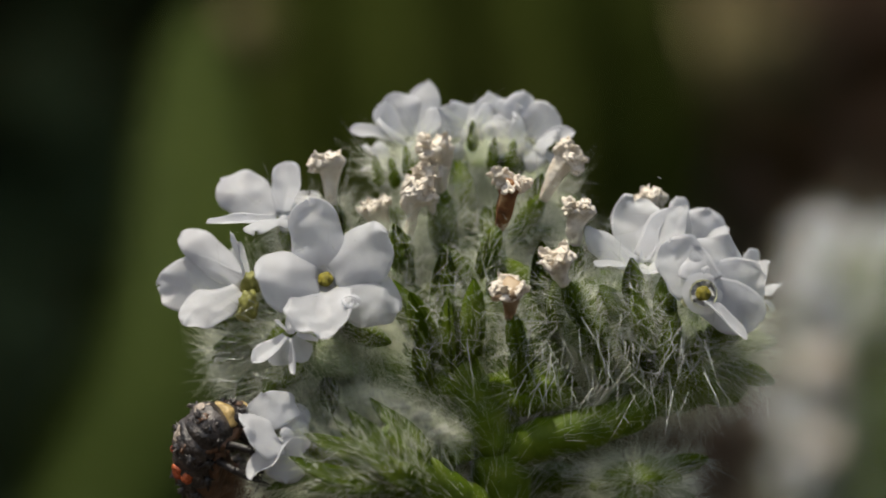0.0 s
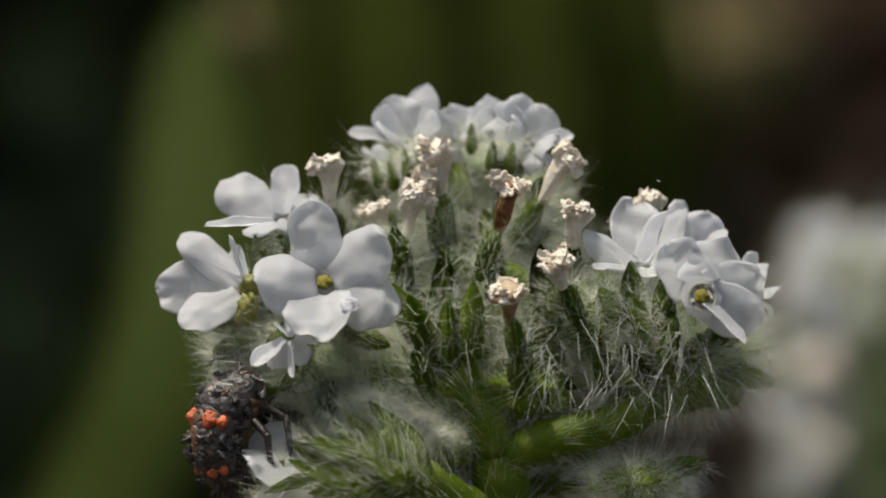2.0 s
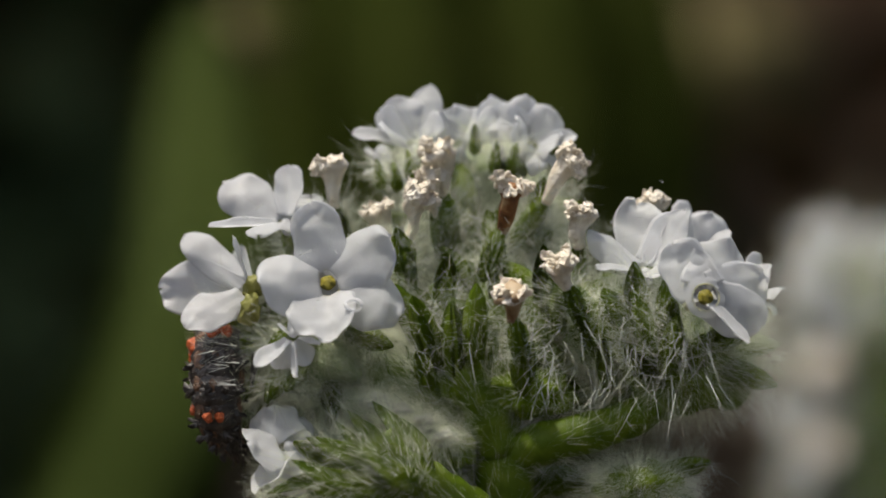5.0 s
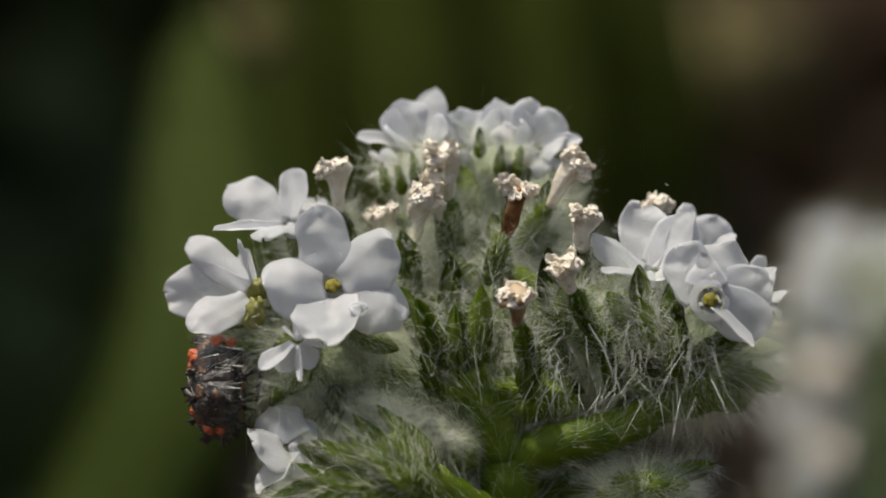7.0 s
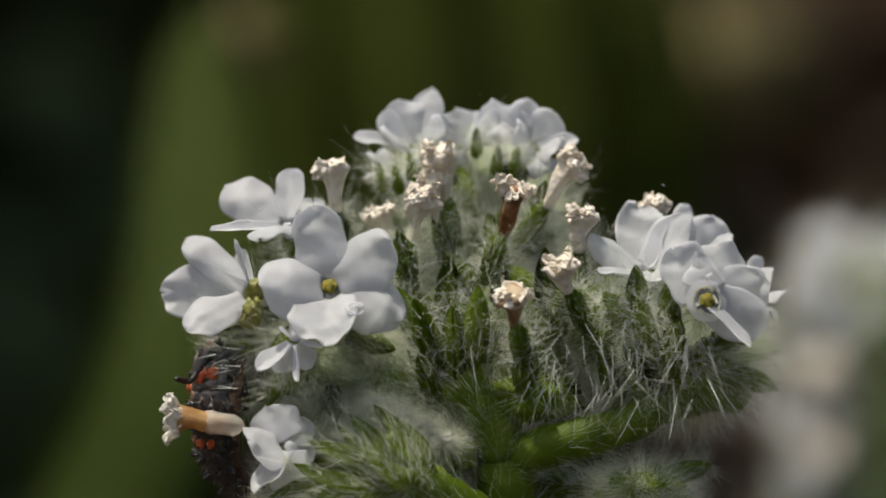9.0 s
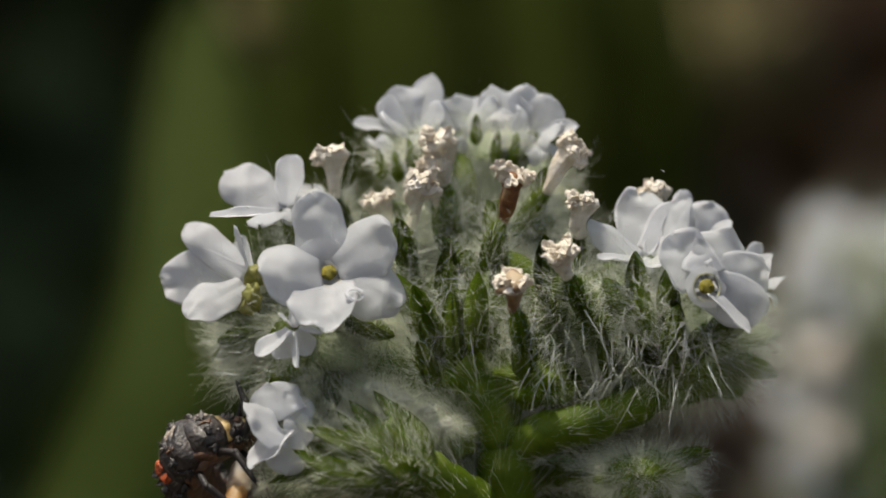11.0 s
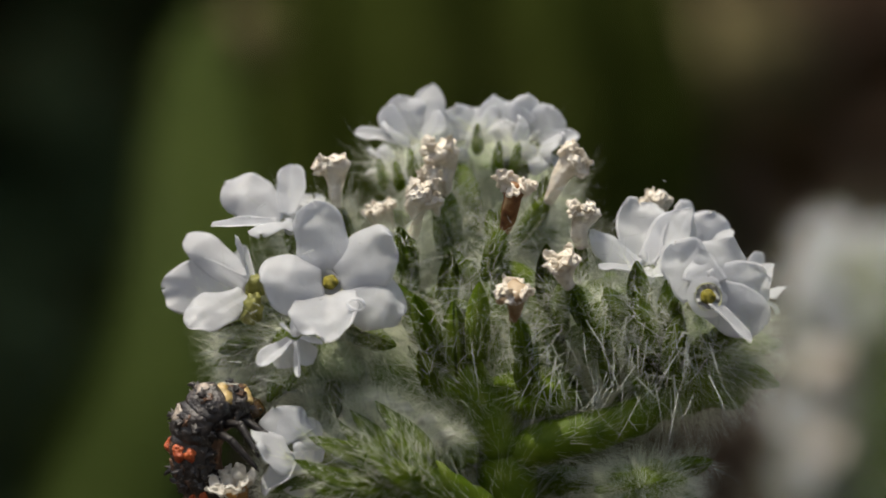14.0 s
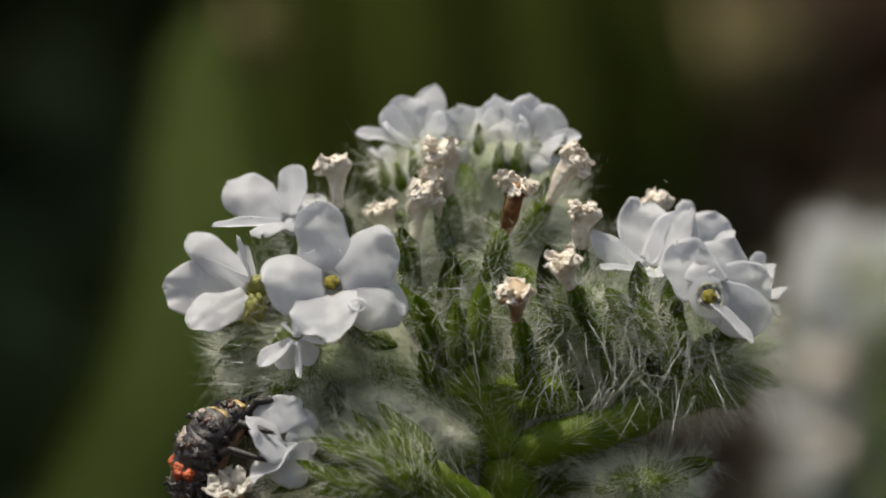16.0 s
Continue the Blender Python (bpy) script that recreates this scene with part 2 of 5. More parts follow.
def shrub(place, size, count, mat, seed, label, twig=RED_TWIG):
    """A bush: stems from the ground and many leaves, joined by crown."""
    rng = random.Random(seed)
    ob = thing("shrub", Matrix.Translation(place), label, "shrub")
    for k in range(7):
        bm = bmesh.new()
        top = Vector((rng.uniform(-0.7, 0.7) * size[0], rng.uniform(-0.5, 0.5) * size[1], rng.uniform(0.6, 1.0) * size[2]))
        mid = top * 0.5 + Vector((rng.uniform(-0.05, 0.05), rng.uniform(-0.05, 0.05), 0)) * size[0]
        line = glide([Vector((top.x * 0.1, top.y * 0.1, 0)), mid, top], 9)
        sweep(bm, line, [0.006 * (1 - 0.08 * i) for i in range(9)], 6)
        part("branch", bm, twig, ob, m=Matrix.Translation(place), unit=1.0)
    bm = bmesh.new()
    for k in range(count):
        f = Vector((rng.gauss(0, 1), rng.gauss(0, 1), rng.gauss(0, 1))).normalized() * rng.uniform(0.55, 1.0)
        c = Vector((f.x * size[0], f.y * size[1], size[2] * 0.52 + f.z * size[2] * 0.5))
        way = Vector((rng.uniform(-1, 1), rng.uniform(-1, 1), rng.uniform(-0.4, 0.6))).normalized()
        side = way.orthogonal().normalized()
        side.rotate(Matrix.Rotation(rng.uniform(0, 6.28), 3, way))
        n = rng.uniform(0.04, 0.08)
        lift = way.cross(side) * n * 0.12
        q = [c, c + way * n * 0.45 + side * n * 0.30 + lift, c + way * n, c + way * n * 0.45 - side * n * 0.30 + lift, c + way * n * 0.5]
        q = [bm.verts.new(p) for p in q]
        for i in range(4):
            bm.faces.new((q[i], q[(i + 1) % 4], q[4]))
    tagged(part("crown", bm, mat, ob, m=Matrix.Translation(place), unit=1.0), kind="stuff")
    return ob


shrub((-0.55, 1.25, 0), (0.75, 0.35, 1.0), 12000, DEEP_LEAF, 1, "dense shrub with deep shade coloured into its dark green leaves", DEEP_LEAF)
shrub((0.45, 1.35, 0), (0.75, 0.35, 1.0), 12000, RED_LEAF, 2, "dense reddish-brown shrub behind the flowers")
shrub((0.05, 2.1, 0), (1.8, 0.5, 1.6), 14000, SHADE_LEAF, 3, "tall dark shrub far behind the flowers")
shrub((-1.5, 1.3, 0), (0.7, 0.4, 1.0), 8000, DEEP_LEAF, 4, "dense shrub with deep shade coloured into its dark green leaves")
shrub((1.5, 1.3, 0), (0.7, 0.4, 1.0), 8000, RED_LEAF, 5, "dense reddish-brown shrub behind the flowers")


def herb(place, leaves, stem, seed, label, mat=OLIVE_LEAF):
    """A broad-leaved herb: a stem from the ground and long leaves from it."""
    ob = thing("broad_leaved_herb", Matrix.Translation(place), label, "herb")
    bm = bmesh.new()
    sweep(bm, glide([Vector(p) - Vector(place) for p in stem], 14), [0.0035 - 0.0001 * i for i in range(14)], 10)
    part("stem", bm, mat, ob, m=Matrix.Translation(place), unit=1.0)
    for line, half in leaves:
        pts = glide([Vector(p) - Vector(place) for p in line], 18)
        bm = bmesh.new()
        grid = []
        for i, p in enumerate(pts):
            u = i / 17
            way = (pts[min(i + 1, 17)] - pts[max(i - 1, 0)]).normalized()
            side = way.cross(Vector((0.2, -1, 0.1))).normalized()
            w = half * (0.42 + 0.58 * math.sin(math.pi * min(1.0, 0.1 + u * 0.85)) ** 1.2) * (1 if u < 0.9 else max(0.05, (1 - u) * 10))
            row = [bm.verts.new(p + side * w * v + Vector((0, 0.35 * w * abs(v) + 0.0008 * math.sin(9 * u + v * 4), 0))) for v in (-1, -0.5, 0, 0.5, 1)]
            grid.append(row)
        for a, b in zip(grid, grid[1:]):
            for k in range(4):
                bm.faces.new((a[k], a[k + 1], b[k + 1], b[k]))
        bmesh.ops.solidify(bm, geom=bm.faces[:], thickness=0.0006)
        part("leaf", bm, mat, ob, m=Matrix.Translation(place), unit=1.0)
    return ob


def low(p):
    return (p.x, p.y, 0.0)


LEAF_FOOT = at(-22.78, 105.00, -38.19)
herb(low(LEAF_FOOT), [([at(-27.93, 112.00, -28.33), at(-26.10, 126.00, -20.04), at(-21.60, 138.00, -11.25), at(-19.70, 152.00, -1.77), at(-20.60, 168.00, 8.59), at(-21.74, 192.00, 24.38)], 0.0076)],
     [low(LEAF_FOOT), at(-24.40, 108.00, -33.07), at(-27.93, 112.00, -28.33)], 3, "olive-green broad leaf standing behind the flower head")


def seed_head(place, radius, seed, label, mat=DRY):
    """A dry head of bracts on a thin stalk."""
    ob = thing("dry_seed_head", Matrix.Translation(low(place)), label, "seed head", "dry seed heads")
    base = Matrix.Translation(low(place))
    rng = random.Random(seed)
    bm = bmesh.new()
    h = place.z
    sweep(bm, glide([Vector((0, 0, 0)), Vector((0.004, 0.003, h * 0.5)), Vector((0, 0, h))], 10), [0.0012] * 10, 6)
    part("stalk", bm, RED_TWIG, ob, m=base, unit=1.0)
    bm = bmesh.new()
    blob(bm, (0, 0, h), (radius * 0.8,) * 3, seed, 0.2, 2)
    part("core", bm, mat, ob, m=base, unit=1.0)
    bm = bmesh.new()
    spike(bm, Vector((0, 0, 0)), Vector((radius * 0.5, 0, 0)), radius * 0.12)
    scale = mesh_of("bract", bm, mat, unit=1.0)
    for k in range(90):
        d = Vector((rng.gauss(0, 1), rng.gauss(0, 1), rng.gauss(0, 1))).normalized()
        link("bract", scale, ob, frame_of(Vector(place) + d * radius * rng.uniform(0.6, 0.8), d, (0, 0.3, 1)))


BACK_FOOT = at(-1.66, 330.00, -59.42)
herb(low(BACK_FOOT), [([at(-1.67, 332.00, -45.77), at(-9.27, 330.00, -19.30), at(-15.50, 330.00, 2.84), at(-18.79, 335.00, 20.33), at(-20.57, 345.00, 37.80)], 0.015),
                      ([at(-1.67, 332.00, -45.76), at(-3.04, 330.00, -17.92), at(-4.43, 330.00, 9.75), at(-6.57, 335.00, 30.80), at(-10.25, 345.00, 52.75)], 0.013),
                      ([at(-0.28, 332.00, -45.76), at(4.65, 340.00, -18.26), at(10.39, 345.00, 6.48), at(12.65, 350.00, 31.69), at(10.69, 360.00, 54.24)], 0.013),
                      ([at(1.11, 332.00, -45.76), at(14.08, 350.00, -22.92), at(22.19, 355.00, 1.52), at(23.86, 360.00, 24.96), at(22.06, 370.00, 52.25)], 0.012)],
     [low(BACK_FOOT), at(-1.32, 331.00, -52.61), at(-0.28, 332.00, -45.76)], 4, "moss-green broad-leaved herb among dark shrubs", MOSS_LEAF)
seed_head(at(54.14, 620.00, 34.69), 0.0150, 1, "pale brown dry seed head behind the flowers", PALE_DRY)
seed_head(at(33.60, 560.00, 14.60), 0.0070, 2, "dull brown dry seed head behind the flowers", PALE_DRY)
seed_head(at(36.35, 700.00, 41.69), 0.0150, 4, "dull olive dry seed head behind the flowers")
seed_head(at(-23.07, 300.00, 24.17), 0.0046, 3, "pale olive seed head beside the broad leaf", PALE_DRY)

# ---- the flowering plant ----
BASE = at(2.6, 4.0, 0)
BASE.z = 0.0
plant = thing("flowering_plant", Matrix.Translation(BASE), "hairy green plant with clusters of small white five-petalled flowers", "flower")
HEAD = Matrix.Translation(at(2.6, 2.0, -8.0))
fuzz = {k: Hairs(i) for i, k in enumerate(("west", "crown", "east", "middle", "low", "far", "glint", "stiff"))}


def bristle(store, foot, axis, length, r0, count, longest, width, lean=0.7, front=None):
    """Bristles standing off a tapered spindle."""
    rng = store.rng
    axis = np.array(axis.normalized())
    s = rng.uniform(0.02, 1.0, count)
    ref = rng.normal(size=(count, 3))
    rad = np.cross(axis, ref)
    rad /= np.linalg.norm(rad, axis=1)[:, None]
    r = r0 * (0.55 + 0.6 * np.sin(np.pi * np.clip(s * 0.8 + 0.1, 0, 1)))
    feet = np.array(foot) + axis * (s * length)[:, None] + rad * r[:, None]
    ways = rad + axis * rng.normal(lean, 0.35, (count, 1)) + rng.normal(0, 0.22, (count, 3))
    store.add(feet, ways, longest * rng.uniform(0.35, 1.0, count) ** 1.3, width * rng.uniform(0.6, 1.2, count))


def sepal_mesh(length, stout):
    """One of five ridged sepals that close to a blunt finger."""
    bm = bmesh.new()
    grid = []
    for i in range(10):
        u = i / 9
        r = stout * (0.78 + 0.26 * math.sin(math.pi * (0.08 + 0.8 * u))) * (1 - 0.86 * u ** 5)
        w = r * 0.80 + 0.01
        grid.append([bm.verts.new((u * length, v * w, r - 0.42 * w * v * v)) for v in (-1, -0.5, 0, 0.5, 1)])
    for a, b in zip(grid, grid[1:]):
        for k in range(4):
            bm.faces.new((a[k], a[k + 1], b[k + 1], b[k]))
    bmesh.ops.solidify(bm, geom=bm.faces[:], thickness=0.12)
    return mesh_of("sepal", bm, SEPAL)


SEPALS = [sepal_mesh(2.9, 0.52), sepal_mesh(3.4, 0.55), sepal_mesh(2.4, 0.44), sepal_mesh(1.1, 0.20)]
bm = bmesh.new()
blob(bm, (0.15, 0, 0), (0.5, 0.30, 0.30), 1, 0.1, 2)
CUP = mesh_of("calyx", bm, SEPAL)


FOG = {"middle": 0.5, "low": 0.35, "east": 0.7, "crown": 0.5, "west": 0.7, "far": 0.8, "near": 0.2}
COAT = {"middle": 0.95, "low": 0.8, "east": 0.9, "crown": 1.0, "west": 1.7, "far": 1.1}


def calyx(foot, way, store, kind=0, spin=0.0, bristles=52, longest=0.0025):
    m = frame_of(foot, way, (0.1, -1, 0.3))
    ob = link("calyx", CUP, plant, m)
    for k in range(5):
        link("sepal", SEPALS[kind], ob, m @ Matrix.Rotation(spin + k * 2 * math.pi / 5, 4, "X"))
    length = (0.0029, 0.0034, 0.0024, 0.0011)[kind]
    r = (0.00052, 0.00055, 0.00044, 0.00020)[kind]
    bristles *= COAT.get(store, 1.0)
    bristle(fuzz["near" if store == "near" else "stiff"], foot, Vector(way), length, r, int(bristles * 0.35), longest * 1.25, 0.000016)
    bristle(fuzz[store], foot, Vector(way), length, r, int(bristles * (0.5 if store in ("east", "middle") else 1.0)), longest * 1.1, 0.0000085)
    bristle(fuzz[store], foot, Vector(way), length, r, int(bristles * 11 * FOG[store]), longest * 0.75, 0.0000042, 0.5)
    bristle(fuzz[store], foot, Vector(way), length, r, int(bristles * 9 * FOG[store]), longest * 0.4, 0.0000042, 0.4)
    return ob


def petal_bm(length, half, cup, curl, seed, base=0.55):
    """A rounded petal along x, facing z; millimetres."""
    bm = bmesh.new()
    rows, cols = 26, 17
    faces = ([], [])
    for i in range(rows):
        f = i / (rows - 1)
        u = 0.25 * f + 0.75 * math.sin(math.pi / 2 * f)
        if u > 0.55:
            w = half * max(0.004, 1 - ((u - 0.55) / 0.45) ** 2.4) ** 0.5
        else:
            f = u / 0.55
            w = half * (base + (1 - base) * f * f * (3 - 2 * f))
        row = ([], [])
        for k in range(cols):
            v = 2 * k / (cols - 1) - 1
            x, y = u * length, v * w
            q = Vector((x / 1.1, y / 1.1, seed * 5.17))
            z = cup * half * (v * v - 0.4) * (0.35 + 0.65 * math.sin(math.pi * u)) + curl * length * (u * u - u * 0.4)
            z += 0.52 * half * u * u * noise.noise(q * 1.0) + 0.09 * half * u * noise.noise(q * 2.3) - 0.09 * half * (1 - u) ** 2 - 0.10 * half * (1 - u) * math.exp(-(v * 3.0) ** 2)
            z += 0.42 * half * u * abs(v) ** 3 * noise.noise(Vector((u * 3.0, 4.0 if v > 0 else 8.0, seed * 3.3)))
            x += 0.20 * half * u * u * noise.noise(Vector((v * 1.4, seed * 2.7, 0.5)))
            y *= 1 + 0.24 * noise.noise(Vector((u * 2.6, 1.0 if v > 0 else 5.0, seed * 4.1)))
            y += 0.30 * half * u * u * noise.noise(Vector((seed * 1.9, 2.2, 0.7)))
            for side in (0, 1):
                row[side].append(bm.verts.new((x, y, z - 0.028 * side)))
        for side in (0, 1):
            faces[side].append(row[side])
    top, low_side = faces
    for a, b in zip(range(rows - 1), range(1, rows)):
        for k in range(cols - 1):
            bm.faces.new((top[a][k], top[b][k], top[b][k + 1], top[a][k + 1]))
            bm.faces.new((low_side[a][k], low_side[a][k + 1], low_side[b][k + 1], low_side[b][k]))
        for k in (0, cols - 1):
            bm.faces.new((top[a][k], low_side[a][k], low_side[b][k], top[b][k]))
    for a in (0, rows - 1):
        for k in range(cols - 1):
            bm.faces.new((top[a][k], top[a][k + 1], low_side[a][k + 1], low_side[a][k]))
    bmesh.ops.recalc_face_normals(bm, faces=bm.faces[:])
    return bm


NEXT = [0]


def flower(centre, facing, petals, store="west", stalk=0.0032, eye=True, calyx_kind=0, base=0.55, limb=0.0):
    """A corolla: a throat with a pale tube behind it, and petals, each from its tip, half width, cup and curl."""
    facing = Vector(facing).normalized()
    m = frame_of(centre, facing, (0.05, 0.1, 1))
    bm = bmesh.new()
    sweep(bm, [Vector((x, 0, 0)) for x in (-2.6, -1.6, -0.6, -0.15, 0.0)], [0.32, 0.34, 0.38, 0.5, 0.62] if eye else [0.3, 0.3, 0.3, 0.22, 0.06], 14, cap=not eye)
    ob = part("flower", bm, TUBE if eye else PETAL, plant, "fresh white five-petalled flower with a yellow eye" if eye else "fresh white flower seen from its side", m)
    if eye:
        bm = bmesh.new()
        sweep(bm, [Vector((x, 0, 0)) for x in (-0.02, 0.02, 0.06, 0.09, 0.06, -0.08)], [0.04, 0.10, 0.17, 0.24, 0.31, 0.36], 24)
        for v in bm.verts:
            v.co.x += 0.05 * math.cos(5 * math.atan2(v.co.z, v.co.y)) * min(1.0, v.co.yz.length * 3) + 0.05 * noise.noise(v.co * 6.0)
        part("eye", bm, THROAT, ob, "olive-yellow ring round the throat", m)
    if limb:
        bm = bmesh.new()
        sweep(bm, [Vector((x, 0, 0)) for x in (-0.14, -0.05, -0.03, -0.03, -0.08)], [0.33, limb * 0.35, limb * 0.6, limb * 0.82, limb], 40, cap=False)
        for v in bm.verts:
            v.co.x += 0.12 * noise.noise(v.co * 0.9) + 0.03 * math.cos(5 * math.atan2(v.co.z, v.co.y) + 0.6)
            v.co *= 1 + 0.08 * noise.noise(v.co * 0.8 + Vector((3, 3, 3)))
        part("corolla_limb", bm, PETAL, ob, "", m)
    for tip, half, cup, curl, *turned in petals:
        NEXT[0] += 1
        way = Vector(tip) - centre
        start = centre + way.normalized() * 0.00028
        length = (Vector(tip) - start).length * 1000
        up = facing if abs(facing.dot(way.normalized())) < 0.93 else Vector((0, -0.3, 1))
        if turned:
            up = Vector(turned[0])
        part("petal", petal_bm(length, half, cup, curl, NEXT[0], base), PETAL, ob, "", frame_of(start, way, up))
    if stalk:
        calyx(centre - facing * stalk, facing, store, calyx_kind, NEXT[0] * 0.7)
    return ob


def withered(top, foot, seed, knob=0.95, mat=WITHERED, store="crown", label="", with_calyx=True):
    """A dried corolla: a crumpled tube that ends in shrivelled lobes."""
    rng = random.Random(seed)
    way = top - foot
    n = way.length * 1000
    m = frame_of(foot, way, (0.2, -1, 0.1))
    bm = bmesh.new()
    line = [Vector((n * u, 0.1 * math.sin(5 * u + seed), 0.1 * math.cos(4 * u + seed))) for u in [0.09 * i for i in range(12)]]
    sweep(bm, line, [0.24, 0.25, 0.27, 0.29, 0.31, 0.33, 0.36, 0.40, 0.46, 0.55, 0.64, 0.5], 18)
    for v in bm.verts:
        u = v.co.x / n
        a = math.atan2(v.co.z, v.co.y)
        q = Vector((v.co.x * 0.5, v.co.y * 2.2, v.co.z * 2.2)) + Vector((seed * 3.3, 0, 0))
        fold = noise.noise(Vector((math.cos(a) * 2.2, math.sin(a) * 2.2, u * 0.8 + seed)))
        k = 1 + 0.45 * noise.noise(q * 1.5) * (0.4 + u) + 0.5 * fold
        v.co.y *= k
        v.co.z *= k
        v.co.x += 0.3 * u * noise.noise(q * 1.2 + Vector((5, 5, 5)))
    tube = part("withered_flower", bm, mat, plant, label or "dried cream flower with shrivelled lobes", m)
    for k in range(9):
        a = k * 2 * math.pi / 9 * 2 + rng.uniform(-0.4, 0.4)
        out = Vector((0, math.cos(a), math.sin(a)))
        if k < 5:
            # crumpled lumps
            bm = bmesh.new()
            r = knob * rng.uniform(0.22, 0.58)
            size = knob * rng.uniform(0.30, 0.46)
            blob(bm, Vector((n * rng.uniform(0.84, 1.02), 0, 0)) + out * r, (size, size * rng.uniform(0.55, 0.9), size * rng.uniform(0.4, 0.7)), seed * 10 + k, 0.8, 4, 1.7, Euler((rng.uniform(0, 6), rng.uniform(0, 6), rng.uniform(0, 6))).to_matrix())
            part("shrivelled_lobe", bm, WITHERED, tube, "", m)
            continue
        size = knob * rng.uniform(0.5, 0.8)
        bm = petal_bm(size, size * rng.uniform(0.3, 0.45), rng.uniform(0.5, 1.1), rng.uniform(-0.2, 0.9), seed * 10 + k, 0.8)
        for v in bm.verts:
            v.co += Vector((noise.noise(v.co * 3.4 + Vector((k, seed, 0))), noise.noise(v.co * 3.4 + Vector((k, seed, 7))), noise.noise(v.co * 3.4 + Vector((k, seed, 3))))) * 0.24 * knob
        turn = frame_of(Vector((n * rng.uniform(0.84, 0.96), 0, 0)) * 0.001 + out * 0.00022 * knob, Vector((rng.uniform(0.15, 0.9), 0, 0)) + out, Vector((1, 0, 0)) - out * 0.3)
        part("shrivelled_lobe", bm, WITHERED, tube, "", m @ turn)
    if with_calyx:
        d = way.normalized()
        calyx(foot - d * 0.0021, d, store, 2, seed)
    return tube


# stems
def stem_part(name, line, radii, store, count, longest=0.0030, flat=0.0, coat=1):
    pts = glide(line, 16)
    bm = bmesh.new()
    rad = [radii[0] + (radii[1] - radii[0]) * i / 15 for i in range(16)]
    sweep(bm, [(p - HEAD.translation) for p in pts], [r * (1 + 0.06 * math.sin(i * 2.1)) for i, r in enumerate(rad)], 14)
    ob = part(name, bm, STALK, plant, "", HEAD, unit=1.0)
    for a, b, r in zip(pts, pts[1:], rad):
        k = max(2, int(count / 15))
        bristle(fuzz["near" if store == "near" else "stiff"], a, b - a, (b - a).length, r * 0.85, k, longest * 1.1, 0.000014, 1.5 + flat)
        bristle(fuzz[store], a, b - a, (b - a).length, r * 0.85, int(k * 5 * coat), longest * 1.0, 0.0000075, 1.4 + flat)
        bristle(fuzz[store], a, b - a, (b - a).length, r * 0.85, int(k * 30 * coat * FOG[store]), longest * 0.7, 0.0000042, 1.2 + flat)
    return ob


FORK = at(2.54, 1.50, -9.02)
stem_part("stem", [Vector(BASE), BASE * 0.6 + Vector((FORK.x, FORK.y, HEIGHT * 0.5)) * 0.4 + Vector((0, 0, 0.03)), at(3.06, 2.50, -17.92), at(2.73, 0.80, -12.75), at(2.60, 0.20, -10.46), at(2.65, 0.20, -8.21)], (0.0017, 0.00125), "low", 110, coat=0.4)
stem_part("branch", [FORK, at(0.40, 0.50, -6.85), at(-2.34, 0.00, -5.46), at(-4.60, 0.50, -4.48), at(-6.87, 1.00, -3.23)], (0.0012, 0.0008), "west", 150)
stem_part("branch", [at(2.65, 0.20, -9.34), at(4.37, -0.60, -8.48), at(6.85, -1.00, -7.84), at(9.10, -0.60, -6.81), at(10.40, 0.50, -4.98)], (0.0010, 0.0008), "east", 70, coat=0.4)
stem_part("branch", [at(2.64, 0.00, -9.95), at(2.38, 0.40, -7.18), at(2.63, 0.80, -5.18), at(3.01, 1.00, -3.45)], (0.0010, 0.0009), "middle", 60, coat=0.4)
stem_part("branch", [at(2.52, 0.00, -8.95), at(1.64, -0.40, -6.94), at(0.77, -0.60, -5.44), at(-0.35, -0.20, -4.21)], (0.0011, 0.0008), "middle", 60, coat=0.4)
stem_part("branch", [FORK, at(1.97, 2.00, -6.28), at(1.67, 3.00, -3.02), at(1.69, 5.00, 0.54), at(1.70, 6.00, 3.63)], (0.0012, 0.0008), "middle", 120, coat=0.4)
stem_part("branch", [at(2.67, 2.00, -12.32), at(0.40, -1.00, -11.14), at(-1.58, -2.00, -9.35), at(-4.04, -2.20, -7.86)], (0.0011, 0.0007), "low", 120, coat=0.4)
stem_part("branch", [at(2.74, 3.00, -11.63), at(4.48, 3.00, -10.42), at(6.52, 1.20, -10.60), at(8.38, 0.00, -10.50)], (0.0008, 0.0006), "far", 30, coat=0.5)

# fresh flowers
flower(at(-5.07, -3.20, -1.40), (-0.08, -0.95, 0.30), [
    (at(-5.91, -3.00, 1.99), 1.20, -0.15, 0.02), (at(-2.25, -3.80, 0.42), 1.30, -0.45, 0.05), (at(-1.85, -4.00, -2.54), 1.28, -0.40, -0.04),
    (at(-5.38, -5.40, -3.90), 1.38, 0.15, -0.06), (at(-8.09, -4.20, -1.44), 1.30, -0.45, 0.04)], "west", base=0.92, limb=1.75)
bm = bmesh.new()
sweep(bm, [Vector((0.36 * math.cos(a), 0.27 * math.sin(a), 0.04 * math.sin(2 * a))) for a in [2 * math.pi * i / 20 for i in range(21)]], [0.07 + 0.02 * math.sin(i * 0.6) for i in range(21)], 10)
part("petal_fold", bm, PETAL, plant, "small curled fold on a petal", frame_of(at(-3.95, -4.35, -2.36), (1, 0, -0.2), (0.1, -0.9, 0.5)))
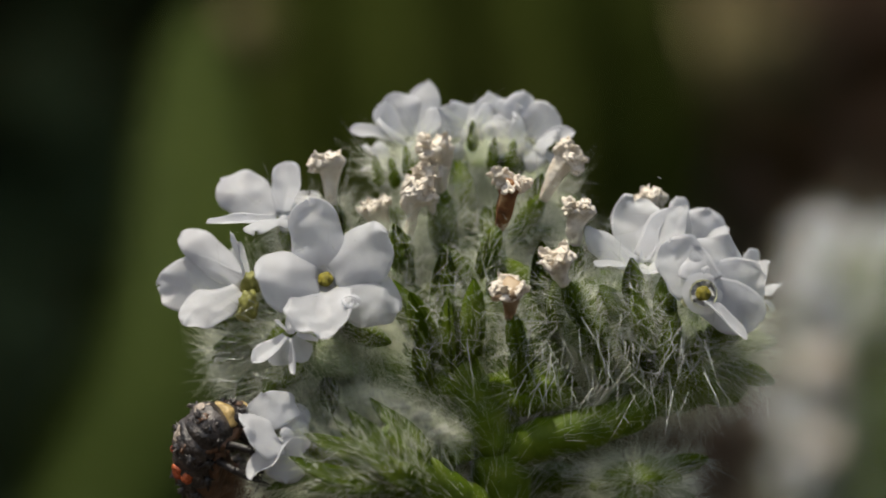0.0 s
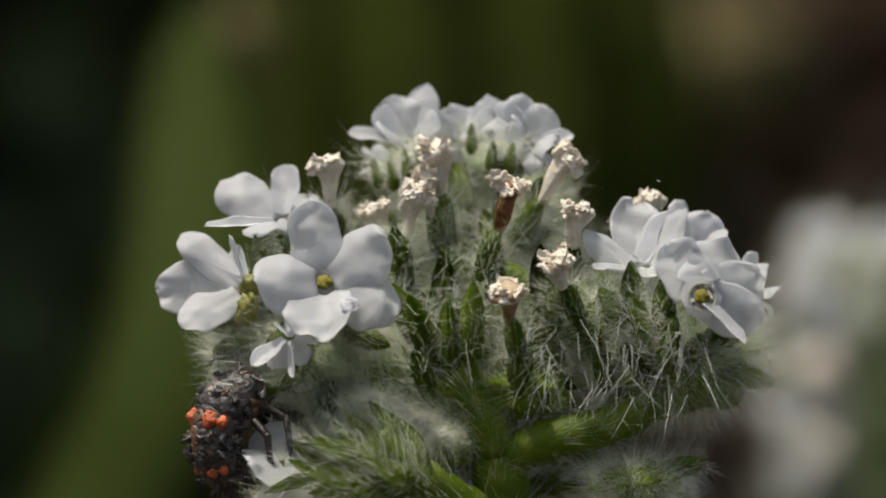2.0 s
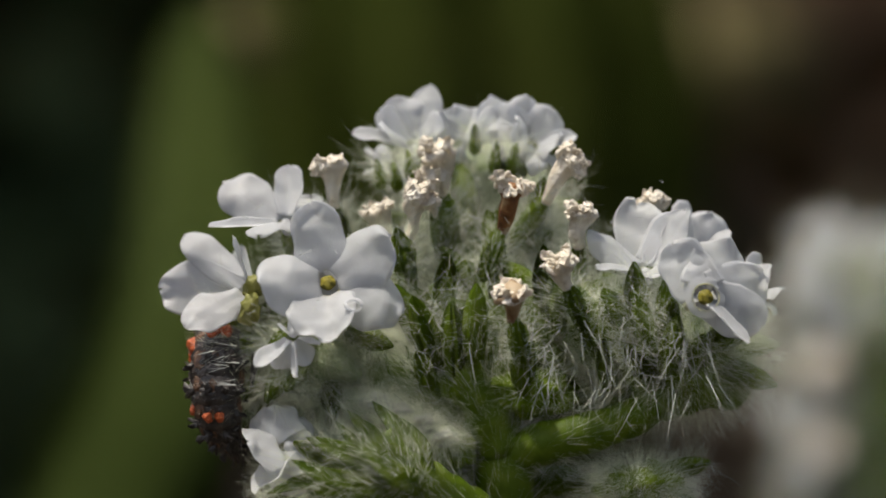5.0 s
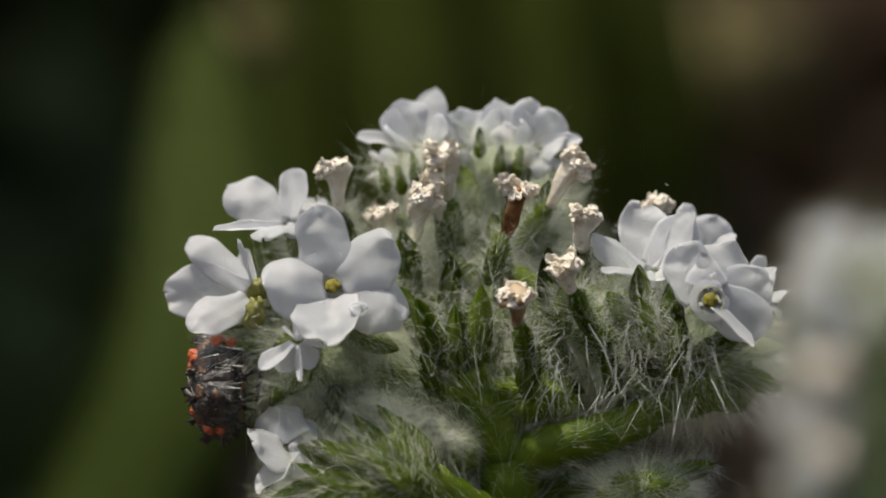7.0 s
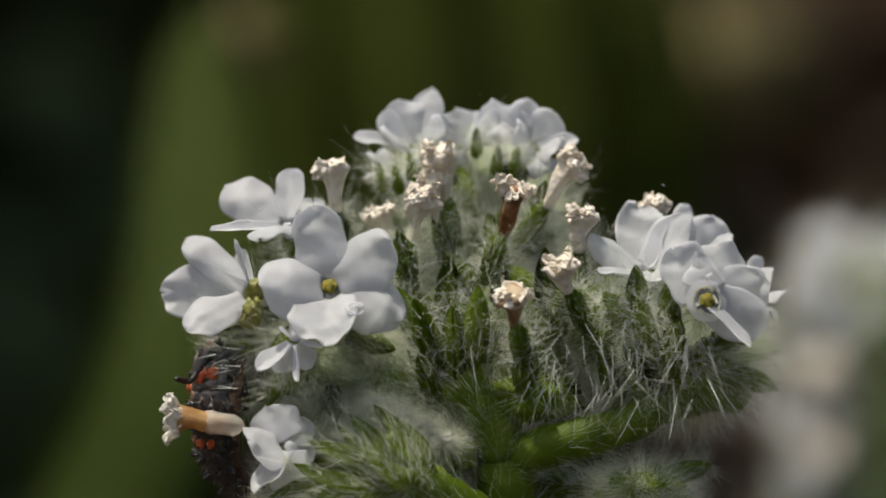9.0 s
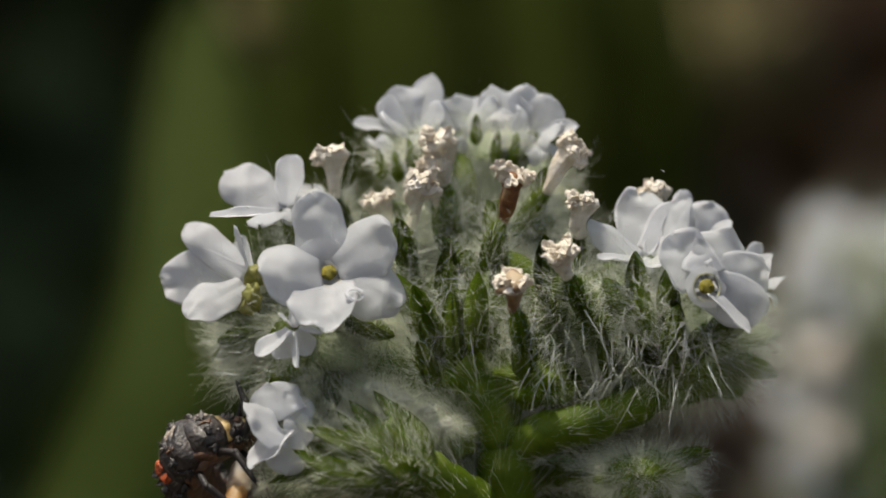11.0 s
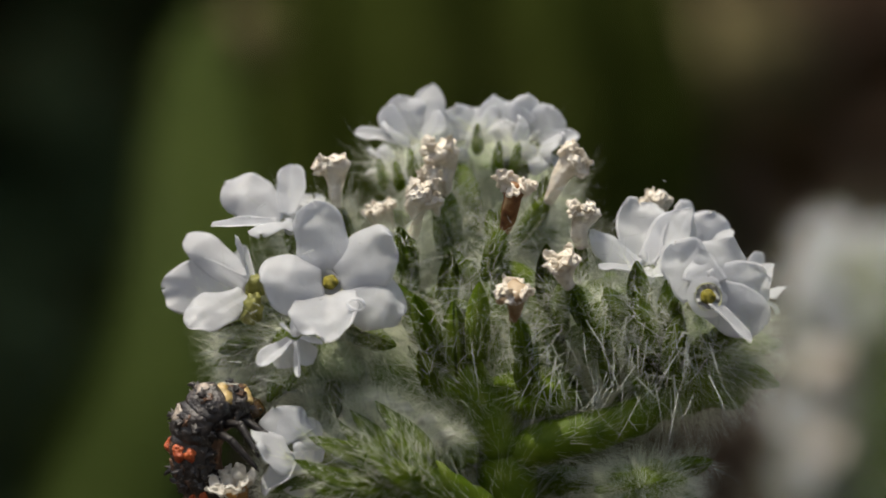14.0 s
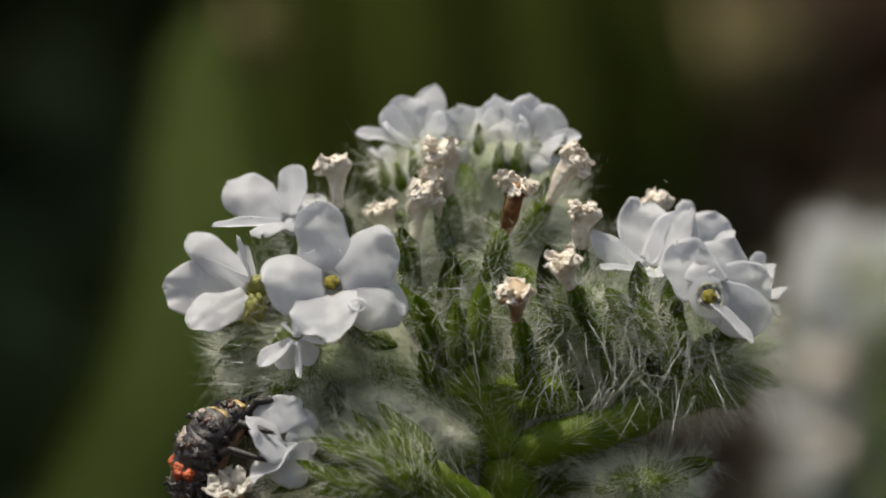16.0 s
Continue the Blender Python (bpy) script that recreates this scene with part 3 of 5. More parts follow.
flower(at(-8.62, -0.80, -1.76), (-0.72, -0.58, 0.30), [
    (at(-12.58, 0.60, -1.53), 1.28, 0.20, 0.04, (-0.25, -0.95, 0.1)), (at(-11.54, 0.40, 0.67), 0.82, -0.3, 0.05, (-0.2, -0.9, 0.4)), (at(-9.15, -3.00, 0.56), 0.55, 0.15, 0.02, (-0.95, -0.3, 0.0)),
    (at(-11.11, -3.00, -3.16), 1.0, -0.25, -0.03, (0.05, -0.85, 0.55)), (at(-9.58, 2.50, 0.03), 0.8, 0.2, 0.0)], "west")
flower(at(-7.10, 0.50, 1.33), (-0.25, -0.72, 0.62), [
    (at(-9.85, 1.40, 2.99), 1.22, -0.25, 0.06), (at(-6.74, 1.60, 3.80), 0.72, 0.35, 0.05), (at(-10.27, -2.80, 1.06), 0.45, 0.5, 0.0),
    (at(-8.09, -2.60, 0.96), 0.95, -0.4, -0.05), (at(-6.04, 2.60, 2.43), 0.9, 0.3, 0.0)], "west", eye=False)
flower(at(-6.56, -4.00, -3.68), (-0.05, -0.75, -0.45), [
    (at(-8.15, -5.00, -4.90), 0.46, 0.2, 0.05, (-0.2, -0.8, 0.5)), (at(-7.26, -3.60, -5.11), 0.60, 0.2, 0.0, (0, -1, 0.2)), (at(-6.36, -5.00, -5.46), 0.22, 0.9, 0.0, (-0.8, -0.5, 0.1)), (at(-5.84, -3.60, -4.99), 0.50, 0.2, 0.0, (0.1, -1, 0.2)),
    (at(-5.34, -5.00, -4.05), 0.20, 0.6, 0.0, (0, -0.5, 0.9)), (at(-7.14, -4.80, -3.18), 0.26, 0.3, 0.0, (0, -0.6, 0.8))], "west", eye=False, stalk=0.0)
flower(at(-1.42, 3.50, 4.73), (-0.20, -0.62, 0.80), [
    (at(-4.05, 2.60, 5.39), 0.50, 0.35, -0.05), (at(-2.95, 3.40, 6.37), 0.70, -0.3, 0.06), (at(-1.99, 4.00, 6.95), 1.0, -0.3, 0.06),
    (at(-0.76, 4.20, 7.45), 0.80, -0.2, 0.05), (at(-0.23, 3.40, 6.12), 0.75, -0.3, 0.0), (at(-2.88, 2.40, 5.53), 0.7, -0.4, 0.0)], "crown", eye=False)
flower(at(0.71, 4.20, 4.67), (-0.05, -0.65, 0.75), [
    (at(-0.41, 3.40, 5.99), 0.95, -0.3, 0.05), (at(0.54, 4.20, 6.48), 1.15, -0.4, 0.06), (at(1.83, 4.00, 6.27), 1.1, -0.3, 0.05), (at(1.22, 3.00, 5.73), 0.8, -0.4, 0.0)], "crown", eye=False)
flower(at(2.64, 3.60, 4.73), (0.10, -0.65, 0.75), [
    (at(1.62, 3.20, 6.32), 0.9, -0.3, 0.06), (at(2.19, 3.80, 6.95), 0.9, -0.3, 0.05), (at(3.34, 3.00, 6.51), 0.95, -0.3, 0.05), (at(2.55, 2.40, 5.83), 0.8, -0.5, 0.0)], "crown", eye=False)
flower(at(3.90, 3.00, 4.64), (0.40, -0.70, 0.60), [
    (at(3.50, 3.20, 6.92), 0.85, -0.3, 0.05), (at(4.92, 3.20, 6.32), 0.95, -0.3, 0.05), (at(5.93, 3.00, 5.19), 0.42, 0.5, 0.0),
    (at(4.74, 2.20, 3.76), 0.95, -0.3, -0.05), (at(3.30, 2.00, 5.67), 0.85, -0.4, 0.0), (at(5.07, 2.20, 4.95), 0.9, -0.3, 0.0)], "crown", eye=False)
flower(at(-2.40, 4.50, 3.73), (-0.7, -0.6, 0.5), [
    (at(-3.54, 4.00, 4.56), 0.6, -0.4, 0.0), (at(-3.53, 3.60, 3.63), 0.6, -0.4, 0.0), (at(-2.86, 4.20, 4.74), 0.5, 0.4, 0.0)], "crown", eye=False, calyx_kind=2)
flower(at(8.77, -1.20, -0.77), (-0.12, -0.55, 0.80), [
    (at(6.18, -1.00, 0.64), 0.85, -0.4, 0.08), (at(8.54, 0.80, 2.13), 1.12, 0.35, 0.06), (at(10.64, -0.60, 1.76), 1.0, 0.3, 0.06),
    (at(6.53, -3.60, -0.76), 0.42, 0.3, 0.05), (at(9.59, -3.60, -1.10), 0.55, 0.3, 0.05), (at(9.38, 0.00, 0.72), 0.35, 0.6, 0.0)], "east", eye=False, base=0.75)
flower(at(11.25, -4.40, -2.02), (0.20, -0.92, 0.12), [
    (at(9.93, -3.60, 0.32), 1.15, 0.15, 0.04, (0.0, -1, 0.05)), (at(12.26, -3.40, 0.39), 1.25, -0.25, 0.04, (0.15, -1, 0.1)), (at(14.07, -3.20, -1.25), 1.20, -0.25, 0.04, (0.35, -0.95, 0.05)),
    (at(13.69, -3.60, -3.20), 1.10, -0.25, 0.02, (0.3, -0.95, -0.1)), (at(13.06, -5.00, -3.96), 0.42, 0.5, 0.02, (0.5, -0.5, 0.7))], "east", base=0.94, limb=0.9, stalk=0.0)
flower(at(11.26, 1.50, 0.03), (0.25, -0.55, 0.75), [
    (at(10.36, 1.60, 2.16), 0.85, -0.35, 0.06), (at(11.86, 1.80, 1.74), 0.95, -0.35, 0.06), (at(12.76, 1.40, 0.73), 0.8, -0.4, 0.05)], "east", eye=False)
flower(at(13.45, 1.20, -1.98), (0.75, -0.50, 0.3), [
    (at(14.49, 1.00, -0.58), 0.8, -0.4, 0.0), (at(15.06, 0.60, -1.73), 0.85, -0.4, 0.0), (at(14.69, 0.40, -2.67), 0.75, -0.4, 0.0), (at(14.01, 2.00, -0.13), 0.7, -0.4, 0.0)], "east", eye=False)
tugged = flower(at(-6.89, -2.50, -8.34), (-0.40, -0.80, 0.45), [
    (at(-7.77, -1.50, -6.80), 1.10, -0.25, 0.04, (-0.3, -0.75, 0.55)), (at(-6.64, -1.20, -7.36), 0.95, 0.15, 0.02, (0.1, -0.8, 0.5)), (at(-8.61, -3.50, -8.34), 1.30, -0.30, 0.06, (-0.25, -0.75, 0.6)),
    (at(-8.26, -3.70, -10.34), 0.75, 0.2, 0.0, (-0.5, -0.6, 0.6)), (at(-6.81, -3.20, -10.56), 0.85, -0.25, 0.0, (-0.1, -0.75, 0.6)), (at(-5.91, -2.20, -9.14), 0.9, 0.2, 0.0, (0.2, -0.9, 0.3))], "low", eye=False, stalk=0.0, base=0.92)

# yellow-green buds between the fresh flowers
for place, size in ((at(-8.44, -2.40, -2.44), 0.42), (at(-8.34, -2.00, -1.46), 0.36), (at(-8.67, -2.20, -2.83), 0.30)):
    bm = bmesh.new()
    blob(bm, (0, 0, 0), (size, size * 0.8, size * 1.3), size * 9, 0.8, 3, 1.5)
    part("bud", bm, BUD, plant, "small yellow-green bud", Matrix.Translation(place))

# withered flowers
withered(at(-5.24, 1.00, 3.96), at(-4.83, 1.50, 1.84), 1, 1.0, store="west")
withered(at(-0.30, 0.60, 4.58), at(0.03, 1.50, 2.41), 2, 1.05)
withered(at(-1.14, -0.60, 2.63), at(-1.55, 0.20, 0.40), 3, 1.1)
withered(at(-0.73, 0.80, 3.53), at(-0.35, 1.50, 1.53), 12, 0.95)
withered(at(3.07, -1.60, 2.94), at(2.38, -1.00, 0.82), 4, 1.3, RUSTY, label="dried flower with cream lobes and a rusty brown tube")
withered(at(5.75, 0.40, 4.12), at(4.36, 0.80, 2.15), 5, 1.0)
withered(at(6.00, -1.20, 1.81), at(5.86, -0.80, 0.12), 6, 0.95, store="east")
withered(at(4.92, -3.40, -0.51), at(5.38, -2.80, -1.60), 7, 1.0, store="middle")
withered(at(2.78, -4.20, -1.73), at(3.04, -3.40, -3.06), 8, 1.05, TAWNY, store="middle")
withered(at(-3.07, 1.40, 1.91), at(-2.62, 1.60, 0.03), 9, 0.95, store="west")
withered(at(9.25, 1.50, 2.29), at(9.27, 1.80, 0.53), 10, 1.0, store="east")

# calyces that stand free of flowers
for a, b, store, kind in (
        (at(1.29, -1.50, -4.67), at(1.40, -2.60, -1.20), "middle", 1), (at(0.45, -1.00, -5.43), at(0.27, -2.00, -1.95), "middle", 1), (at(-0.35, -1.00, -4.94), at(-1.21, -2.00, -2.57), "middle", 1),
        (at(6.85, -1.00, -4.56), at(5.69, -2.20, -1.21), "east", 1), (at(7.59, -1.00, -3.94), at(6.81, -2.00, -1.83), "east", 2),
        (at(2.41, 1.00, -0.98), at(2.03, 0.50, 1.03), "middle", 0), (at(0.40, 2.00, -0.23), at(-0.35, 1.50, 2.04), "crown", 0), (at(1.17, 3.50, 1.04), at(0.79, 3.50, 3.58), "crown", 0),
        (at(8.48, -1.50, -3.69), at(8.27, -2.50, -0.96), "east", 1), (at(-1.60, 0.50, -1.48), at(-1.96, -0.50, 0.27), "west", 0), (at(3.68, 2.00, 0.53), at(4.17, 1.50, 2.29), "crown", 0),
        (at(4.51, 0.00, -2.97), at(4.37, -1.00, -0.22), "middle", 1), (at(-1.10, 0.00, -3.96), at(-2.08, -1.00, -1.71), "middle", 0), 
        
        (at(-0.10, 0.00, -2.97), at(0.15, -0.50, -0.22), "middle", 0), (at(3.43, -0.80, -6.18), at(3.47, -2.40, -3.54), "middle", 1), (at(4.99, -1.00, -3.45), at(4.92, -2.40, -1.33), "east", 2), (at(-0.47, -1.00, -6.42), at(-1.21, -2.00, -4.42), "middle", 2), (at(7.22, -1.00, -5.93), at(6.93, -2.00, -4.05), "east", 2),
        (at(-2.83, 2.20, 3.05), at(-3.02, 2.00, 3.93), "crown", 3), (at(-1.51, 2.00, 3.43), at(-1.64, 1.80, 4.41), "crown", 3), (at(-0.81, 2.40, 3.94), at(-0.96, 2.20, 4.92), "crown", 3), (at(-2.12, 2.00, 2.92), at(-2.27, 1.80, 3.80), "crown", 3),
        (at(1.36, 2.40, 4.57), at(1.36, 2.20, 5.68), "crown", 3), (at(2.22, 2.00, 3.81), at(2.32, 1.80, 4.81), "crown", 3), (at(3.02, 2.00, 3.76), at(3.17, 1.80, 4.71), "crown", 3)):
    calyx(a, b - a, store, kind, a.x * 4000, 24, 0.0030)


def dome(centre, size, count, store, seed, keep, kind=0, longest=0.0025, bristles=52, lie=(0.0, 0.4)):
    """Calyces standing off a rounded cluster."""
    rng = random.Random(seed)
    for k in range(count):
        z = 1 - 2 * (k + 0.5) / count
        a = k * 2.39996 + seed
        r = math.sqrt(1 - z * z)
        d = Vector((r * math.cos(a), r * math.sin(a), z))
        d = (d + Vector((rng.uniform(-0.2, 0.2), rng.uniform(-0.2, 0.2), rng.uniform(-0.2, 0.2)))).normalized()
        if not keep(d):
            continue
        s = Vector((d.x * size[0], d.y * size[1], d.z * size[2])) * 0.001
        aim = s.copy()
        if d.y < -0.3:
            aim = Vector((d.x + lie[0] + rng.uniform(-0.25, 0.25), -0.30, d.z * 0.6 + lie[1] + rng.uniform(-0.2, 0.2)))
        calyx(centre + s * 0.45, aim, store, kind, k * 0.9, bristles, longest)


dome(at(-5.99, 0.80, -3.61), (4.2, 4.0, 3.4), 34, "west", 1, lambda d: d.z < 0.55 and d.y < 0.5, lie=(-0.5, -0.35))
dome(at(10.10, -0.40, -4.33), (4.4, 4.2, 3.6), 28, "east", 2, lambda d: d.z < 0.5 and d.y < 0.5 and d.x > -0.75, longest=0.0028, lie=(0.05, 0.75))
dome(at(1.70, 6.50, 1.06), (4.4, 3.2, 3.8), 26, "crown", 3, lambda d: d.y < 0.5 and d.z < 0.35)
dome(at(2.42, 2.20, -4.01), (4.8, 3.6, 4.0), 14, "middle", 4, lambda d: d.y < 0.35, 1, 0.0030, 26)
dome(at(8.55, -0.60, -10.07), (2.0, 1.6, 1.3), 14, "far", 5, lambda d: d.y < 0.3 and d.z < 0.4, 2, 0.0021, 34, (0.1, -0.9))
dome(at(-2.09, -0.70, -9.91), (5.0, 3.4, 3.8), 16, "low", 6, lambda d: d.x < -0.1 and d.y < 0.4 and d.z < 0.1, 1)


def bract(line, half, store, count=56, longest=0.0032, mat=STALK, label="narrow green leaf edged with bristles"):
    """A narrow hairy leaf along a line of places."""
    pts = glide(line, 14)
    foot = Matrix.Translation(pts[0])
    bm = bmesh.new()
    grid = []
    for i, p in enumerate(pts):
        u = i / 13
        way = (pts[min(i + 1, 13)] - pts[max(i - 1, 0)]).normalized()
        side = way.cross(Vector((0.1, -1, 0.15))).normalized()
        up = side.cross(way)
        w = half * (0.45 + 0.55 * math.sin(math.pi * min(1, u * 0.8 + 0.12))) * math.sqrt(max(0.004, 1 - u ** 5))
        q = (p - pts[0]) * 1000
        grid.append([bm.verts.new(q + side * w * v + up * (0.25 * w * v * v)) for v in (-1, -0.5, 0, 0.5, 1)])
        bristle(fuzz[store], p, way, 0.0004, w * 0.0006, count // 14, longest, 0.000012, 1.5)
        bristle(fuzz[store], p, way, 0.0004, w * 0.0006, count, longest * 0.5, 0.0000045, 1.2)
    for a, b in zip(grid, grid[1:]):
        for k in range(4):
            bm.faces.new((a[k], a[k + 1], b[k + 1], b[k]))
    bmesh.ops.solidify(bm, geom=bm.faces[:], thickness=0.16)
    part("bract", bm, mat, plant, label, foot)


bract([at(-2.06, -3.20, -11.25), at(-4.25, -4.00, -10.47), at(-5.95, -4.20, -9.97), at(-7.65, -4.20, -10.50)], 0.4, "low")
bract([at(2.52, 0.20, -8.96), at(0.40, -0.80, -7.30), at(-0.97, -1.20, -5.67), at(-1.71, -1.00, -4.19)], 0.4, "middle")
bract([at(0.71, 2.50, -13.12), at(0.61, 2.40, -11.09), at(0.45, 2.20, -9.31), at(0.35, 1.60, -7.57)], 1.1, "low", 70, 0.0018, FELT, "pale felted leaf behind the fork of the stem")
# the leafy side shoot: long green leaves that fan out from one foot
stem_part("branch", [at(1.14, -1.50, -11.72), at(-0.34, -3.00, -10.48), at(-1.69, -3.80, -9.14), at(-2.73, -4.00, -7.91)], (0.0013, 0.0006), "low", 40, 0.0026, 1.2, 0.8)
for tip, middle, half in ((at(-3.15, -3.60, -6.53), at(-1.92, -4.40, -7.89), 0.50), (at(-4.20, -4.00, -6.91), at(-2.72, -5.00, -8.42), 0.55), (at(-4.73, -4.20, -7.34), at(-3.25, -5.20, -8.90), 0.42), (at(-5.99, -4.40, -8.06), at(-4.22, -5.00, -8.71), 0.50),
                          (at(-6.61, -4.60, -9.02), at(-4.70, -5.20, -9.82), 0.48), (at(-5.74, -4.60, -10.48), at(-3.49, -5.20, -10.20), 0.50), (at(-2.55, -3.20, -6.89), at(-1.07, -4.20, -8.38), 0.45), (at(-3.98, -4.80, -7.99), at(-2.27, -5.60, -9.53), 0.55)):
    bract([at(0.39, -2.40, -11.42), at(-0.71, -4.00, -10.27) * 0.55 + middle * 0.45, middle, tip], half, "low", 44, 0.0026)


def receptacle(centre, size, store, seed, count=6000, longest=0.0012, mat=FELT):
    """The felted lump inside a cluster."""
    bm = bmesh.new()
    blob(bm, (0, 0, 0), size, seed, 0.35, 4, 2.2)
    part("receptacle", bm, mat, plant, "pale felted lump inside the cluster", Matrix.Translation(centre))
    rng = fuzz[store].rng
    d = rng.normal(size=(count, 3))
    d /= np.linalg.norm(d, axis=1)[:, None]
    d = d[d[:, 1] < 0.35]
    k = len(d)
    fuzz[store].add(np.array(centre) + d * np.array(size) * 0.001, d + rng.normal(0, 0.25, (k, 3)), longest * rng.uniform(0.4, 1.0, k), 0.0000045 * rng.uniform(0.7, 1.3, k))


receptacle(at(-5.63, 1.40, -3.99), (3.2, 2.6, 2.2), "west", 3, 7000, 0.0017, FELT)
receptacle(at(-5.60, 0.40, -4.97), (2.4, 2.4, 1.5), "west", 4, 4500)
receptacle(at(1.70, 6.50, 1.57), (3.5, 2.4, 3.2), "crown", 5)
receptacle(at(10.28, 0.60, -4.85), (3.3, 2.4, 2.5), "east", 6, 9000, 0.0022, GREEN_FELT)
receptacle(at(7.51, 0.20, -3.22), (2.2, 2.2, 2.0), "east", 7, mat=GREEN_FELT)
receptacle(at(2.17, 2.40, -3.76), (3.4, 2.4, 3.2), "middle", 8, 5000, 0.0018, GREEN_FELT)
receptacle(at(2.40, 0.20, -2.70), (0.6, 0.8, 1.2), "middle", 18, 700, 0.0014, GREEN_FELT)
receptacle(at(4.39, 0.20, -2.70), (0.7, 0.8, 1.7), "middle", 19, 700, 0.0014, GREEN_FELT)
receptacle(at(-3.02, -1.60, -6.60), (0.7, 0.9, 0.40), "low", 25, 1500, 0.0014, WHITE_FELT)
receptacle(at(-2.07, -1.80, -7.09), (0.7, 0.9, 0.45), "low", 15, 1500, 0.0014, WHITE_FELT)
receptacle(at(-1.14, -1.80, -7.58), (0.7, 0.9, 0.45), "low", 35, 1500, 0.0014, WHITE_FELT)
receptacle(at(-0.10, -1.60, -8.18), (0.7, 0.9, 0.40), "low", 36, 1500, 0.0014, WHITE_FELT)
receptacle(at(3.76, -0.20, -6.25), (2.0, 1.1, 1.1), "middle", 26, 900, 0.0018, GREEN_FELT)
receptacle(at(0.40, -0.40, -6.07), (1.7, 0.9, 0.9), "middle", 27, 700, 0.0018, GREEN_FELT)
receptacle(at(0.27, -0.40, -8.68), (1.1, 0.8, 1.1), "low", 16, 300, 0.0016, GREEN_FELT)
receptacle(at(-1.11, 1.50, -10.03), (2.4, 1.4, 1.8), "low", 9, 1200, 0.0018, GREEN_FELT)
receptacle(at(-5.58, -0.20, -10.19), (2.6, 2.0, 2.2), "low", 12)
receptacle(at(8.60, -0.60, -10.32), (2.0, 1.4, 1.0), "far", 10, 7000, 0.0016, GREEN_FELT)
for count, x0, x1, z0, z1, side, drop in ((60, 3.8, 11.5, -6.4, -3.2, -0.15, -1.0), (5, -1.5, 5.0, -5.5, -1.0, 0.0, 0.1)):
    rng = fuzz["glint"].rng
    feet = np.stack([rng.uniform(x0, x1, count), rng.uniform(-4.6, -2.4, count), rng.uniform(z0, z1, count)], axis=1) * 0.001 + np.array((0, 0, HEIGHT))
    fuzz["glint"].add(feet, np.stack([rng.normal(side, 0.4, count), rng.normal(-0.25, 0.2, count), rng.normal(drop, 0.35, count)], axis=1),
                      rng.uniform(0.0014, 0.0032, count), rng.uniform(0.000014, 0.000030, count))
rng = fuzz["stiff"].rng
count = 64
feet = np.stack([rng.uniform(3.4, 12.0, count), rng.uniform(-4.2, -2.0, count), rng.uniform(-6.2, -2.4, count)], axis=1)
away = np.stack([(feet[:, 0] - 7.6) * 0.10 + rng.normal(-0.1, 0.40, count), rng.normal(-0.35, 0.2, count), -0.85 + rng.normal(0, 0.30, count)], axis=1)
fuzz["stiff"].add(feet * 0.001 + np.array((0, 0, HEIGHT)), away, rng.uniform(0.0012, 0.0028, count), rng.uniform(0.000016, 0.000036, count))
tuft = fuzz["glint"]
# short loose hairs scattered in front, added to stand in for sun glints
specks = 60
tuft.add(np.stack([tuft.rng.uniform(-8.5, 11.0, specks), tuft.rng.uniform(-4.4, -3.2, specks), tuft.rng.uniform(-8.0, 3.0, specks)], axis=1) * 0.001 + np.array((0, 0, HEIGHT)),
         np.stack([tuft.rng.normal(0, 0.8, specks), tuft.rng.normal(-0.2, 0.3, specks), tuft.rng.normal(-0.1, 0.4, specks)], axis=1),
         tuft.rng.uniform(0.0003, 0.0007, specks), tuft.rng.uniform(0.000012, 0.000022, specks))
for k in range(11):
    foot = at(-10.0 + 1.1 * tuft.rng.random(), -3.2, -3.9 - 2.8 * tuft.rng.random() ** 1.3)
    tuft.add(np.array([foot]), np.array([[-1.0, -0.1, tuft.rng.normal(-0.12, 0.22)]]), np.array([0.0005 + 0.0010 * tuft.rng.random()]), np.array([0.000012 + 0.000016 * tuft.rng.random()]))
for name in fuzz:
    fuzz[name].build("bristles", plant, "stiff translucent white bristles", HEAD, {"glint": GLINT, "stiff": STIFF}.get(name, HAIR))

# ---- the neighbouring plant, nearer to the lens ----
main_plant = plant
NEAR = at(12.38, -57.00, -6.21)
plant = thing("flowering_plant", Matrix.Translation(low(NEAR)), "pale hairy flower spike standing close to the lens", "flower")
fuzz["near"] = Hairs(77)
NEAR_HEAD = HEAD
HEAD = Matrix.Translation(at(13.88, -55.95, -3.65))
stem_part("stem", [Vector(low(NEAR)), at(12.38, -57.00, -13.13), at(12.30, -57.00, -7.25), at(12.21, -57.00, -3.44), at(12.04, -57.00, -0.50)], (0.0010, 0.0005), "near", 200)
clumps = [(at(11.54, -59.00, 0.15), 0.9), (at(12.37, -58.00, -0.67), 0.7), (at(10.88, -60.00, -1.17), 0.8), (at(11.72, -60.00, -2.26), 0.75), (at(10.73, -59.00, -2.91), 0.8), (at(11.45, -60.00, -4.38), 0.75),
          (at(10.62, -59.00, -5.01), 0.8), (at(11.28, -60.00, -6.23), 0.75), (at(10.69, -59.00, -7.05), 0.8), (at(11.54, -59.00, -8.07), 0.8), (at(13.73, -56.00, 0.02), 0.85), (at(13.66, -56.00, -1.55), 0.6)]
